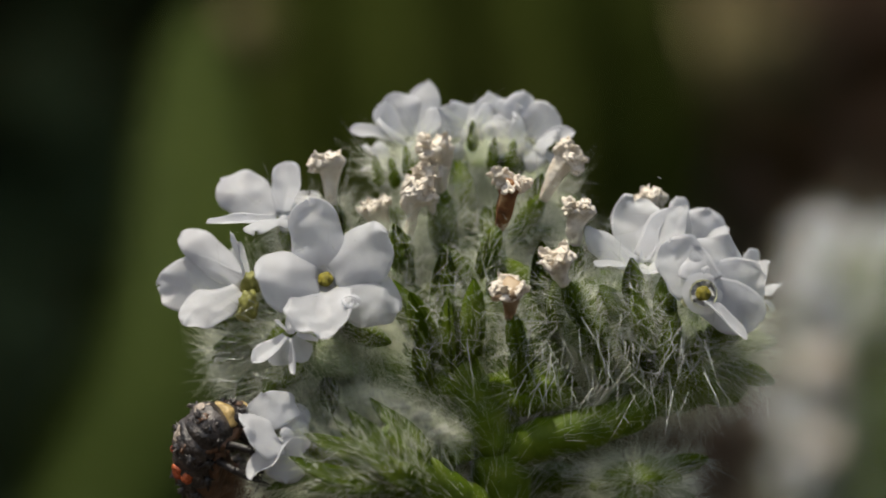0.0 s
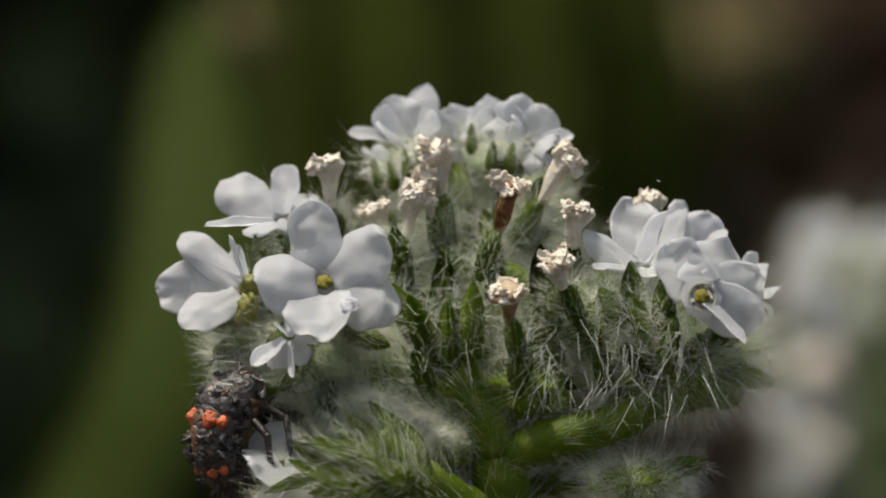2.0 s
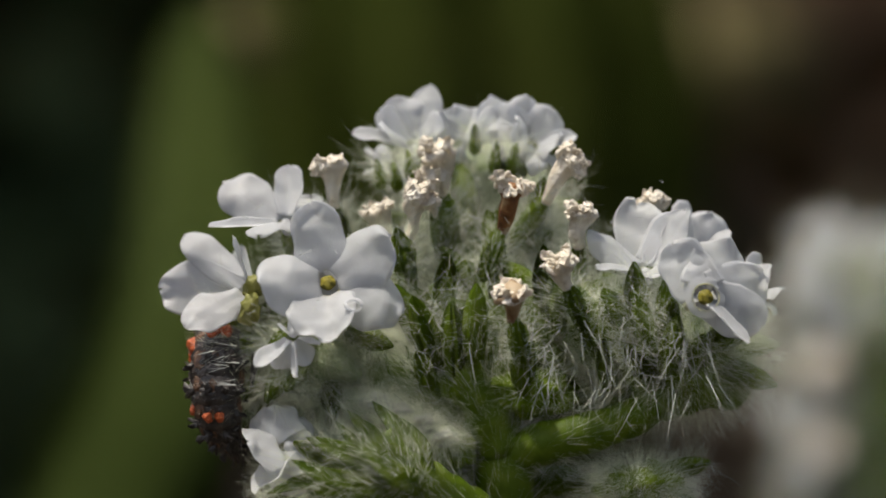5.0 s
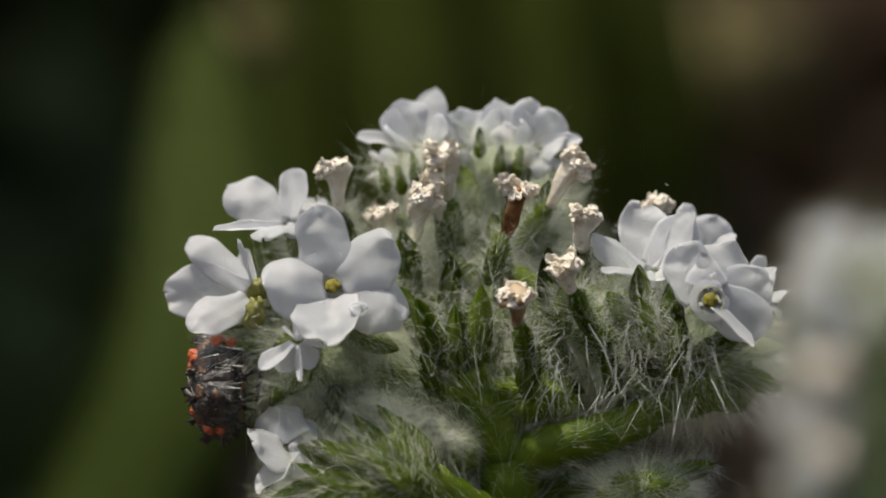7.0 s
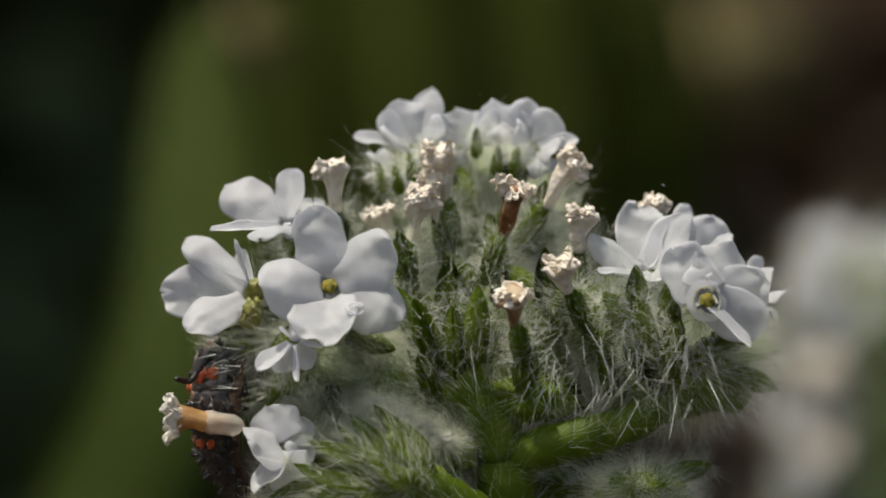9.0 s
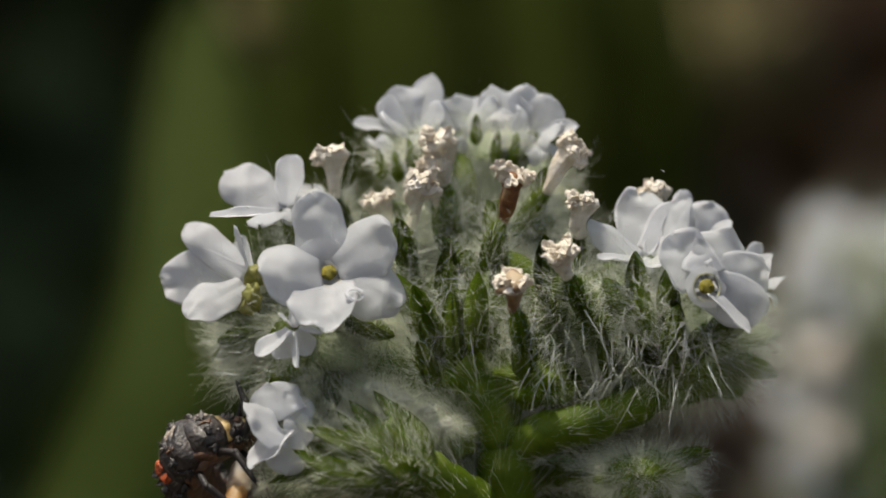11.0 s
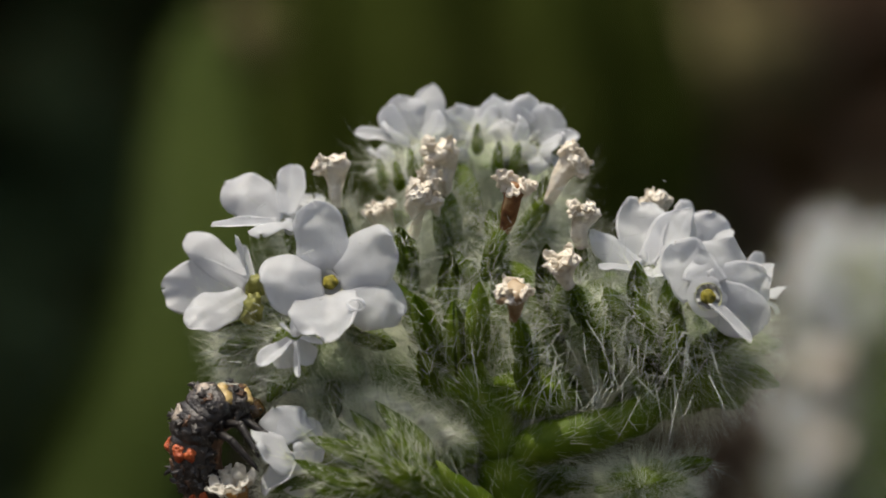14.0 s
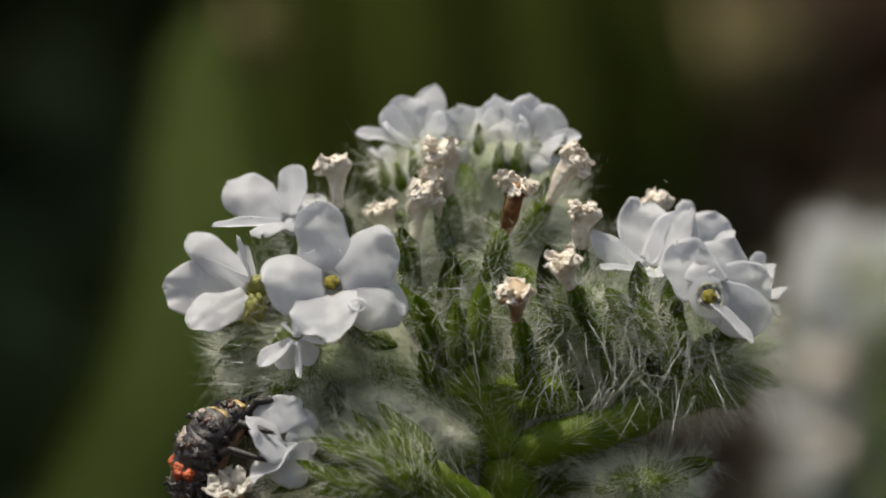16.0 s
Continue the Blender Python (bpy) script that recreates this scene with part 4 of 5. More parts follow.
for i, (c, size) in enumerate(clumps[:1] + clumps[2:]):
    f = Vector((-0.25 + 0.2 * math.sin(i * 2.1), -0.6, 0.75 + 0.2 * math.cos(i * 1.7))).normalized()
    a = f.orthogonal().normalized()
    tips = []
    for k in range(5):
        d = a.copy()
        d.rotate(Matrix.Rotation(k * 2 * math.pi / 5 + i, 3, f))
        tips.append((c + (d * 0.0010 + f * 0.0005) * size, 0.55 * size, 0.3, 0.05))
    flower(c, f, tips, "near", eye=False, calyx_kind=2, stalk=0.0026)
receptacle(at(11.73, -57.00, -3.79), (0.62, 0.7, 4.5), "near", 31, 4000, 0.0011, FELT)
receptacle(at(13.91, -54.00, -4.23), (0.9, 0.8, 4.6), "near", 34, 700, 0.0011, GREEN_FELT)
withered(at(11.19, -61.00, -3.33), at(11.45, -60.00, -3.95), 21, 0.45, store="near", with_calyx=False)
withered(at(11.24, -61.00, -5.43), at(11.50, -60.00, -6.06), 22, 0.4, store="near", with_calyx=False)
fuzz["near"].build("bristles", plant, "stiff translucent white bristles", HEAD)
plant, HEAD = main_plant, NEAR_HEAD

# ---- the loose withered flower that the larva drags ----
loose_pose = frame_of(at(-8.81, -3.00, -7.95), at(-12.08, -3.60, -7.56) - at(-8.81, -3.00, -7.95), (0.1, -1, 0.2))


def loose_flower(m, n):
    """A corolla torn off whole: a felted base, an amber tube and glassy lobes that flare; n is its length in millimetres."""
    rng = random.Random(31)
    bm = bmesh.new()
    us = [0.22, 0.32, 0.42, 0.52, 0.62, 0.72, 0.80, 0.86]
    sweep(bm, [Vector((n * u, 0.06 * math.sin(7 * u), 0.06 * math.cos(9 * u))) for u in us], [0.44, 0.46, 0.44, 0.41, 0.40, 0.44, 0.52, 0.60], 24, 0.05, rng, cap=False)
    for v in bm.verts:
        k = 1 + 0.3 * noise.noise(v.co * 1.3) + 0.12 * noise.noise(Vector((v.co.x * 0.8, v.co.y * 6, v.co.z * 6)))
        v.co.y *= k
        v.co.z *= k
    tube = part("withered_flower", bm, AMBER, plant, "loose withered flower with an amber tube and pale lobes", m)
    bm = bmesh.new()
    sweep(bm, [Vector((n * u, 0, 0)) for u in (-0.02, 0.04, 0.12, 0.22, 0.32, 0.42, 0.50)], [0.12, 0.34, 0.46, 0.52, 0.52, 0.49, 0.44], 24)
    for v in bm.verts:
        k = 1 + 0.3 * noise.noise(v.co * 1.6) + 0.10 * noise.noise(v.co * 5)
        v.co.y *= k
        v.co.z *= k
    part("pale_base", bm, GLASSY, tube, "pale translucent base", m)
    for k in range(7):
        a = k * 2 * math.pi / 7 + 0.4
        out = Vector((0, math.cos(a), math.sin(a)))
        bm = petal_bm(0.75 + 0.3 * rng.random(), 0.38, 0.6, 0.3, 60 + k, 0.9)
        for v in bm.verts:
            v.co += Vector((noise.noise(v.co * 2.8 + Vector((k, 1, 0))), noise.noise(v.co * 2.8 + Vector((k, 1, 7))), noise.noise(v.co * 2.8 + Vector((k, 1, 3))))) * 0.28
        turn = frame_of(Vector((n * 0.82, 0, 0)) * 0.001 + out * 0.00042, Vector((0.9, 0, 0)) + out * rng.uniform(0.25, 0.9), Vector((-0.4, 0, 0)) + out)
        part("shrivelled_lobe", bm, CREAM_LOBE, tube, "", m @ turn)
    return tube


dragged = loose_flower(loose_pose, (at(-12.08, -3.60, -7.56) - at(-8.81, -3.00, -7.95)).length * 1000)

# ---- the ladybird larva ----
larva_start = Matrix.Translation(at(-10.23, 0.50, -8.23))
larva = thing("ladybird_larva", larva_start, "black spiny ladybird larva with orange spots clinging to the flower", "insect")
# name, half width, half height, half length
BODY = [("head", 0.62, 0.56, 0.66), ("pronotum", 1.02, 0.84, 0.60), ("mesothorax", 1.31, 1.13, 0.80), ("metathorax", 1.36, 1.17, 0.84),
        ("abdominal_segment", 1.27, 1.12, 0.84), ("abdominal_segment", 1.23, 1.09, 0.82), ("abdominal_segment", 1.18, 1.05, 0.80),
        ("abdominal_segment", 1.10, 0.98, 0.76), ("abdominal_segment", 0.97, 0.85, 0.72), ("abdominal_segment", 0.82, 0.74, 0.68),
        ("abdominal_segment", 0.66, 0.59, 0.62), ("abdominal_segment", 0.46, 0.41, 0.56)]


def wart(bm, c, out, size, rng, spines, long, rough=0.35):
    """A knob whose skin is drawn out into spines."""
    seed = Vector((rng.random() * 9, rng.random() * 9, 0))
    made = bmesh.ops.create_icosphere(bm, subdivisions=3, radius=1.0)["verts"]
    ways = [v.co.copy() for v in made]
    for v, d in zip(made, ways):
        v.co = c + d * size * (1 + rough * noise.noise(d * 1.8 + seed))
    for k in range(spines):
        d = (out + Vector((rng.gauss(0, 0.6), rng.gauss(0, 0.6), rng.gauss(0, 0.6)))).normalized()
        i = max(range(len(made)), key=lambda q: ways[q].dot(d))
        made[i].co = c + d * (size + long * rng.uniform(0.5, 1.0))


def segment(index, name, w, h, n):
    rng = random.Random(index + 40)
    bm = bmesh.new()
    bmesh.ops.create_uvsphere(bm, u_segments=40, v_segments=24, radius=1.0)
    for v in bm.verts:
        c = v.co.copy()
        flat = 1.0 if c.z > -0.2 else 0.8
        if index and abs(c.x) < 0.999:
            swell = math.sqrt((1 - c.x ** 4) / (1 - c.x ** 2))
            c.y, c.z = c.y * swell, c.z * swell
        k = 1 + 0.08 * noise.noise(c * 2.6 + Vector((index, 0, 0))) + 0.10 * noise.noise(c * 6 + Vector((index, 3, 0))) + 0.06 * noise.noise(c * 14)
        v.co = Vector((c.x * n * 1.2, c.y * w * k, c.z * h * k * flat))
    ob = part(name, bm, {0: BROWN}.get(index, BLACK), larva, {0: "glossy brown head", 1: "black shield with cream margins"}.get(index, ""), larva_start)
    if index == 0:
        bm = bmesh.new()
        for s in (-1, 1):
            blob(bm, (0.26, 0.50 * s, 0.18), (0.10, 0.10, 0.10), s + 4, 0.1, 2)
            spike(bm, Vector((0.5, 0.26 * s, -0.05)), Vector((0.92, 0.40 * s, 0.02)), 0.06)
            spike(bm, Vector((0.54, 0.16 * s, -0.22)), Vector((0.86, 0.04 * s, -0.36)), 0.12)
            sweep(bm, glide([Vector((0.4, 0.2 * s, -0.3)), Vector((0.75, 0.28 * s, -0.45)), Vector((0.85, 0.2 * s, -0.6))], 6), [0.08, 0.08, 0.07, 0.06, 0.05, 0.04], 8)
        part("mouthparts", bm, SHINY, ob, "", larva_start)
        return ob
    if index == 1:
        # uneven cream margins behind and before
        for x, s, reach in ((-0.50, 1.0, 1.9), (0.50, 0.7, 1.2)):
            bm = bmesh.new()
            steps = [-reach + 2 * reach * i / 26 for i in range(27)]
            line = [Vector((x + 0.04 * math.sin(a * 5), math.sin(a) * w * 0.74, math.cos(a) * h * 0.74)) for a in steps]
            sweep(bm, line, [0.30 * s * (0.8 + 0.3 * abs(math.sin(i * 0.43 + s * 2))) for i in range(27)], 12, 0.10, rng)
            part("cream_band", bm, CREAM, ob, "cream margin of the shield", larva_start)
    if index == 2:
        bm = bmesh.new()
        blob(bm, (0.45, 0, h * 0.72), (0.16, 0.42, 0.22), 3, 0.4, 3)
        part("pale_mark", bm, CREAM, ob, "cream mark behind the shield", larva_start)
    for a in (-1.85, -1.2, -0.48, 0.48, 1.2, 1.85):
        out = Vector((-0.15, math.sin(a), math.cos(a)))
        orange = index in (4, 7) and abs(a) < 1.5
        if orange:
            a *= 0.86 if abs(a) > 1 else 1.15
        c = Vector((0, math.sin(a) * w * 0.95, math.cos(a) * h * 0.95))
        bm = bmesh.new()
        if orange:
            size = (0.38 if index == 4 else 0.29) * (1.0 if abs(a) < 1 else 0.85)
            blob(bm, c, (size, size * 0.95, size * 0.85), rng.random() * 9, 0.32, 4, 1.3)
            for v in bm.verts:
                v.co += out * 0.06 * max(0.0, noise.noise(v.co * 7.0))
            part("orange_spot", bm, ORANGE, ob, "bright orange tubercle", larva_start)
        else:
            size = (0.20 if index < 4 else 0.22) * min(1, w)
            wart(bm, c, out, size, rng, 9, 0.30 if index < 4 else 0.42)
            part("tubercle", bm, BLACK, ob, "", larva_start)
    # ashy marks between the tubercles
    for s, y in ((1.0, 0.0), (0.7, -0.62), (0.7, 0.62)):
        bm = bmesh.new()
        blob(bm, (0.12, y * w * 0.86, h * (0.93 if y == 0 else 0.74)), (0.44 * s, 0.32 * s * w, 0.13), index + y, 0.7, 3, 1.6)
        part("pale_mark", bm, DULL if index in (2, 3) and y == 0 else BELLY, ob, "dull pale mark between the tubercles", larva_start)
    # low knobs all over its back
    bm = bmesh.new()
    for k in range(16 if index < 4 else 8):
        a = rng.uniform(-1.9, 1.9)
        x = rng.uniform(-0.6, 0.6) * n
        out = Vector((0, math.sin(a), math.cos(a)))
        wart(bm, Vector((x, math.sin(a) * w * 0.93, math.cos(a) * h * 0.93)), out, rng.uniform(0.06, 0.13) * min(1, w), rng, 3, 0.22, 0.5)
    tagged(part("knobs", bm, BLACK, ob, "", larva_start), kind="stuff")
    # fine pale bristles, about one in five with a tiny speck at its foot
    bm = bmesh.new()
    for k in range(46):
        a = rng.uniform(-2.0, 2.0)
        x = rng.uniform(-0.7, 0.7) * n
        f = math.sqrt(1 - (x / (n * 1.32)) ** 2)
        c = Vector((x, math.sin(a) * w * f, math.cos(a) * h * f))
        d = (Vector((0, math.sin(a), math.cos(a))) + Vector((rng.gauss(0, 0.4), rng.gauss(0, 0.4), rng.gauss(0, 0.4)))).normalized()
        spike(bm, c, c + d * rng.uniform(0.10, 0.42) * (0.7 if index < 4 else 1.1), 0.018, 3)
        if rng.random() < 0.2:
            blob(bm, c + d * 0.02, (0.035,) * 3, k, 0.4, 1)
    tagged(part("bristles", bm, SETA, ob, "short pale bristles and specks", larva_start), kind="stuff")
    bm = bmesh.new()
    blob(bm, (0, 0, -h * 0.46), (n * 1.45, w * 0.92, h * 0.50), index + 20, 0.25, 3)
    part("underside", bm, BELLY, ob, "", larva_start)
    return ob


segments = [segment(i, *b) for i, b in enumerate(BODY)]

bm = bmesh.new()
sweep(bm, glide([Vector((-0.1, 0, -0.1)), Vector((0.6, 0, 0.46)), Vector((1.35, 0, 0.78))], 8), [0.20, 0.21, 0.20, 0.19, 0.18, 0.17, 0.17, 0.15], 12, 0.06, random.Random(2))
sweep(bm, glide([Vector((1.3, 0, 0.80)), Vector((2.0, 0, 0.42)), Vector((2.8, 0, 0.0))], 8), [0.16, 0.17, 0.16, 0.15, 0.14, 0.13, 0.11, 0.08], 12, 0.06, random.Random(3))
blob(bm, (1.33, 0, 0.79), (0.19, 0.17, 0.18), 2, 0.1, 2)
spike(bm, Vector((2.75, 0, 0.02)), Vector((2.98, 0, -0.14)), 0.06)
rng = random.Random(5)
for k in range(40):
    x = rng.uniform(0.4, 2.7)
    z = 0.72 * (1 - abs(x - 1.35) / 1.4)
    d = Vector((rng.uniform(0, 0.6), rng.uniform(-1, 1), rng.uniform(-1, 1))).normalized()
    spike(bm, Vector((x, 0, z)), Vector((x, 0, z)) + d * 0.28, 0.02, 3)
LEG = mesh_of("leg", bm, SHINY)
legs = [(link("leg", LEG, larva, larva_start, "jointed black leg" if (s, i) == (-1, 1) else ""), i, s) for i in (1, 2, 3) for s in (-1, 1)]

CRAWL = []


def crawl(t, dorsal, nodes, reach):
    """The larva at t seconds. nodes: where its segments lie, by their number from the head; dorsal: where its back faces; reach: where its three pairs of legs stand."""
    known = sorted(nodes)
    spots = np.array([nodes[k] for k in known])
    slopes = np.gradient(spots, np.array(known, float), axis=0)

    def along(u):
        i = min(max(int(np.searchsorted(known, u, "right")) - 1, 0), len(known) - 2)
        d = known[i + 1] - known[i]
        f = (u - known[i]) / d
        return Vector((2 * f ** 3 - 3 * f * f + 1) * spots[i] + (f ** 3 - 2 * f * f + f) * d * slopes[i] + (3 * f * f - 2 * f ** 3) * spots[i + 1] + (f ** 3 - f * f) * d * slopes[i + 1])

    places = [along(k) for k in range(12)]
    ways = [(along(max(k - 0.6, 0)) - along(min(k + 0.6, 11))).normalized() for k in range(12)]
    ups = [None] * 12
    ups[4] = Vector(dorsal).normalized()
    for k in range(5, 12):
        ups[k] = (ups[k - 1] - ways[k] * ups[k - 1].dot(ways[k])).normalized()
    for k in range(4, -1, -1):
        u = ups[min(k + 1, 4)]
        ups[k] = (u - ways[k] * u.dot(ways[k])).normalized()
    body = [frame_of(p, w, u) for p, w, u in zip(places, ways, ups)]
    limbs = []
    for ob, i, s in legs:
        m = body[i]
        foot = m @ Vector((0, s * BODY[i][1] * 0.00060, -BODY[i][2] * 0.00055))
        goal = reach[i - 1] + Vector((0, 0.0007 * (s + 1), 0.0004 * (s + 1)))
        limbs.append(frame_of(foot, goal - foot, m.to_3x3() @ Vector((0.5, s * 0.6, 0.5))))
    CRAWL.append((t, body, limbs))


crawl(0.0, (-0.6, -0.55, 0.5), {0: at(-8.48, -1.50, -7.69), 1: at(-9.24, -2.20, -7.59), 2: at(-10.06, -2.60, -7.94), 3: at(-10.52, -2.20, -8.55), 4: at(-10.61, -1.60, -9.27), 7: at(-9.88, 0.60, -10.38), 11: at(-8.44, 3.00, -11.17)}, [at(-8.30, -2.80, -9.85), at(-7.04, -3.70, -10.09), at(-7.41, -3.70, -10.39)])
crawl(0.5, (-0.75, -0.5, 0.4), {0: at(-8.90, -0.50, -6.19), 1: at(-9.49, -1.20, -6.29), 2: at(-10.04, -2.00, -6.69), 3: at(-10.38, -2.10, -7.32), 4: at(-10.43, -1.20, -8.05), 7: at(-9.71, 2.20, -9.21), 11: at(-8.63, 5.00, -10.88)}, [at(-7.47, -2.00, -7.38), at(-7.09, -2.40, -8.49), at(-8.46, -2.00, -10.09)])
crawl(1.0, (-0.78, -0.58, 0.22), {0: at(-8.63, 0.00, -5.88), 1: at(-9.09, -0.80, -5.61), 2: at(-9.41, -1.70, -5.73), 3: at(-9.66, -2.20, -6.21), 4: at(-9.80, -2.30, -6.99), 7: at(-9.83, -2.20, -8.62), 9: at(-9.27, -1.70, -9.64), 11: at(-8.60, -0.70, -10.48)}, [at(-5.66, -2.60, -9.79), at(-7.76, -2.80, -8.35), at(-7.72, -2.60, -9.00)])
crawl(1.5, (-0.78, -0.58, 0.22), {0: at(-8.60, 0.00, -5.84), 1: at(-9.09, -0.80, -5.51), 2: at(-9.44, -1.70, -5.63), 3: at(-9.71, -2.20, -6.11), 4: at(-9.88, -2.30, -6.90), 7: at(-9.88, -2.20, -8.53), 9: at(-9.29, -1.70, -9.59), 11: at(-8.57, -0.70, -10.43)}, [at(-5.04, -2.60, -9.00), at(-7.83, -2.80, -8.25), at(-7.79, -2.60, -8.95)])
crawl(2.0, (-0.78, -0.58, 0.22), {0: at(-8.00, 0.00, -6.83), 1: at(-8.44, -0.80, -6.55), 2: at(-8.90, -1.70, -6.42), 3: at(-9.39, -2.10, -6.80), 4: at(-9.70, -2.30, -7.63), 7: at(-9.66, -2.20, -9.21), 9: at(-9.15, -1.60, -10.03), 11: at(-8.38, -0.50, -10.76)}, [at(-6.43, -2.20, -8.07), at(-7.00, -2.80, -8.29), at(-7.69, -2.80, -8.98)])
crawl(2.5, (-0.78, -0.58, 0.22), {0: at(-8.47, 0.50, -6.23), 1: at(-8.77, -0.60, -5.89), 2: at(-9.09, -1.70, -6.00), 3: at(-9.38, -2.20, -6.53), 4: at(-9.55, -2.30, -7.41), 7: at(-9.54, -2.00, -8.91), 9: at(-9.25, -1.40, -9.78), 11: at(-8.82, -0.50, -10.54)}, [at(-7.52, -2.00, -7.50), at(-6.94, -2.80, -7.59), at(-7.14, -2.80, -8.38)])
crawl(3.0, (-0.78, -0.58, 0.22), {0: at(-8.58, 2.70, -4.65), 1: at(-8.88, 1.70, -4.58), 2: at(-9.18, 0.50, -4.85), 3: at(-9.43, -0.50, -5.47), 4: at(-9.58, -0.90, -6.30), 7: at(-9.53, -0.90, -7.99), 9: at(-9.21, -0.40, -9.11), 11: at(-8.59, 0.80, -10.24)}, [at(-7.75, -1.20, -6.44), at(-8.15, -2.40, -7.51), at(-7.98, -2.80, -8.55)])
crawl(3.5, (-0.78, -0.58, 0.22), {0: at(-8.55, 2.70, -4.43), 1: at(-8.81, 1.70, -4.35), 2: at(-9.10, 0.50, -4.63), 3: at(-9.33, -0.50, -5.25), 4: at(-9.45, -0.90, -6.13), 7: at(-9.45, -0.90, -7.82), 9: at(-9.13, -0.40, -8.93), 11: at(-8.61, 0.80, -10.09)}, [at(-7.78, -1.20, -6.42), at(-8.12, -2.40, -7.48), at(-8.01, -2.80, -8.45)])
crawl(4.2, (-0.78, -0.58, 0.22), {0: at(-8.62, 2.70, -2.71), 1: at(-8.89, 2.10, -2.88), 2: at(-9.26, 1.30, -3.22), 3: at(-9.51, 0.30, -3.75), 4: at(-9.67, -0.50, -4.63), 7: at(-9.69, -0.90, -7.35), 9: at(-9.42, -0.40, -8.66), 11: at(-8.63, 0.80, -9.92)}, [at(-7.80, -1.20, -5.40), at(-7.95, -2.20, -6.36), at(-8.07, -2.80, -8.35)])
crawl(6.3, (-0.5, -0.8, 0.25), {0: at(-8.93, 3.10, -3.03), 1: at(-9.29, 2.60, -3.15), 2: at(-9.67, 1.70, -3.44), 3: at(-9.91, 0.50, -3.82), 4: at(-10.04, -0.80, -4.34), 5: at(-10.09, -1.70, -5.06), 6: at(-10.09, -2.10, -5.74), 7: at(-10.11, -1.80, -6.39), 8: at(-10.10, -1.00, -6.71), 11: at(-10.10, 1.70, -6.76)}, [at(-7.99, -1.20, -5.27), at(-7.99, -2.20, -6.22), at(-8.02, -2.80, -8.27)])
crawl(7.0, (-0.5, -0.8, 0.25), {0: at(-9.01, 3.10, -3.50), 1: at(-9.37, 2.60, -3.62), 2: at(-9.75, 1.70, -3.90), 3: at(-9.96, 0.50, -4.28), 4: at(-10.09, -0.90, -4.84), 5: at(-10.14, -1.80, -5.56), 6: at(-10.12, -2.10, -6.24), 7: at(-10.14, -1.70, -6.87), 8: at(-10.14, -0.90, -7.17), 11: at(-10.13, 1.70, -7.17)}, [at(-7.87, -1.20, -5.48), at(-8.02, -2.20, -6.18), at(-8.04, -2.80, -8.33)])
crawl(7.5, (-0.5, -0.85, 0.1), {0: at(-9.22, 3.10, -3.00), 1: at(-9.52, 2.60, -3.20), 2: at(-9.90, 1.70, -3.49), 3: at(-10.14, 0.50, -3.96), 4: at(-10.26, -0.50, -4.69), 5: at(-10.36, -1.30, -5.46), 6: at(-10.39, -1.70, -6.21), 7: at(-10.32, -1.70, -6.96), 9: at(-10.05, -1.10, -8.02), 11: at(-9.68, -0.10, -8.93)}, [at(-7.94, -1.20, -5.36), at(-8.09, -2.20, -6.07), at(-8.17, -2.80, -8.17)])
crawl(8.0, (-0.6, -0.8, 0), {0: at(-9.29, 4.60, -3.02), 1: at(-9.55, 4.10, -3.14), 2: at(-9.81, 3.30, -3.46), 3: at(-10.10, 2.10, -3.99), 4: at(-10.40, 0.70, -4.76), 7: at(-10.75, -0.30, -6.28), 9: at(-10.32, -0.40, -7.54), 11: at(-9.50, 0.10, -8.56)}, [at(-8.41, -0.80, -5.32), at(-8.40, -2.00, -6.02), at(-8.39, -2.80, -7.67)])
crawl(8.6, (-0.6, -0.8, 0), {0: at(-9.25, 4.60, -2.87), 1: at(-9.51, 4.10, -2.99), 2: at(-9.77, 3.30, -3.31), 3: at(-10.06, 2.10, -3.85), 4: at(-10.37, 0.70, -4.62), 7: at(-10.76, -0.30, -6.09), 9: at(-10.40, -0.40, -7.28), 11: at(-9.83, 0.10, -8.10)}, [at(-8.44, -0.80, -5.28), at(-8.44, -2.00, -5.98), at(-8.38, -2.80, -7.58)])
crawl(8.8, (-0.8, -0.5, 0.1), {0: at(-9.25, 3.10, -4.20), 1: at(-9.56, 2.60, -4.29), 2: at(-9.87, 1.90, -4.57), 3: at(-10.15, 0.90, -5.15), 4: at(-10.38, 0.10, -5.98), 7: at(-10.69, -0.50, -7.55), 9: at(-10.36, -0.30, -8.50), 11: at(-9.55, 0.50, -9.04)}, [at(-8.44, -0.80, -6.00), at(-8.44, -2.00, -6.70), at(-9.33, -2.80, -7.65)])
crawl(9.0, (-0.93, -0.25, 0.15), {0: at(-9.17, 1.50, -4.49), 1: at(-9.47, 1.00, -4.37), 2: at(-9.72, 0.40, -4.61), 3: at(-9.89, -0.50, -5.04), 4: at(-9.98, -1.20, -5.81), 7: at(-10.02, -1.00, -8.10), 9: at(-9.78, -0.80, -9.25), 11: at(-9.02, 0.00, -10.39)}, [at(-7.86, -2.60, -7.27), at(-8.67, -3.20, -7.66), at(-12.37, -3.20, -6.19)])
crawl(9.2, (-0.93, -0.25, 0.15), {0: at(-9.17, 1.50, -4.70), 1: at(-9.47, 1.00, -4.59), 2: at(-9.71, 0.40, -4.82), 3: at(-9.89, -0.50, -5.25), 4: at(-9.98, -1.20, -6.02), 7: at(-10.01, -1.00, -8.26), 9: at(-9.78, -0.80, -9.41), 11: at(-9.02, 0.00, -10.50)}, [at(-7.86, -2.60, -7.40), at(-8.57, -3.20, -7.79), at(-12.25, -3.20, -6.69)])
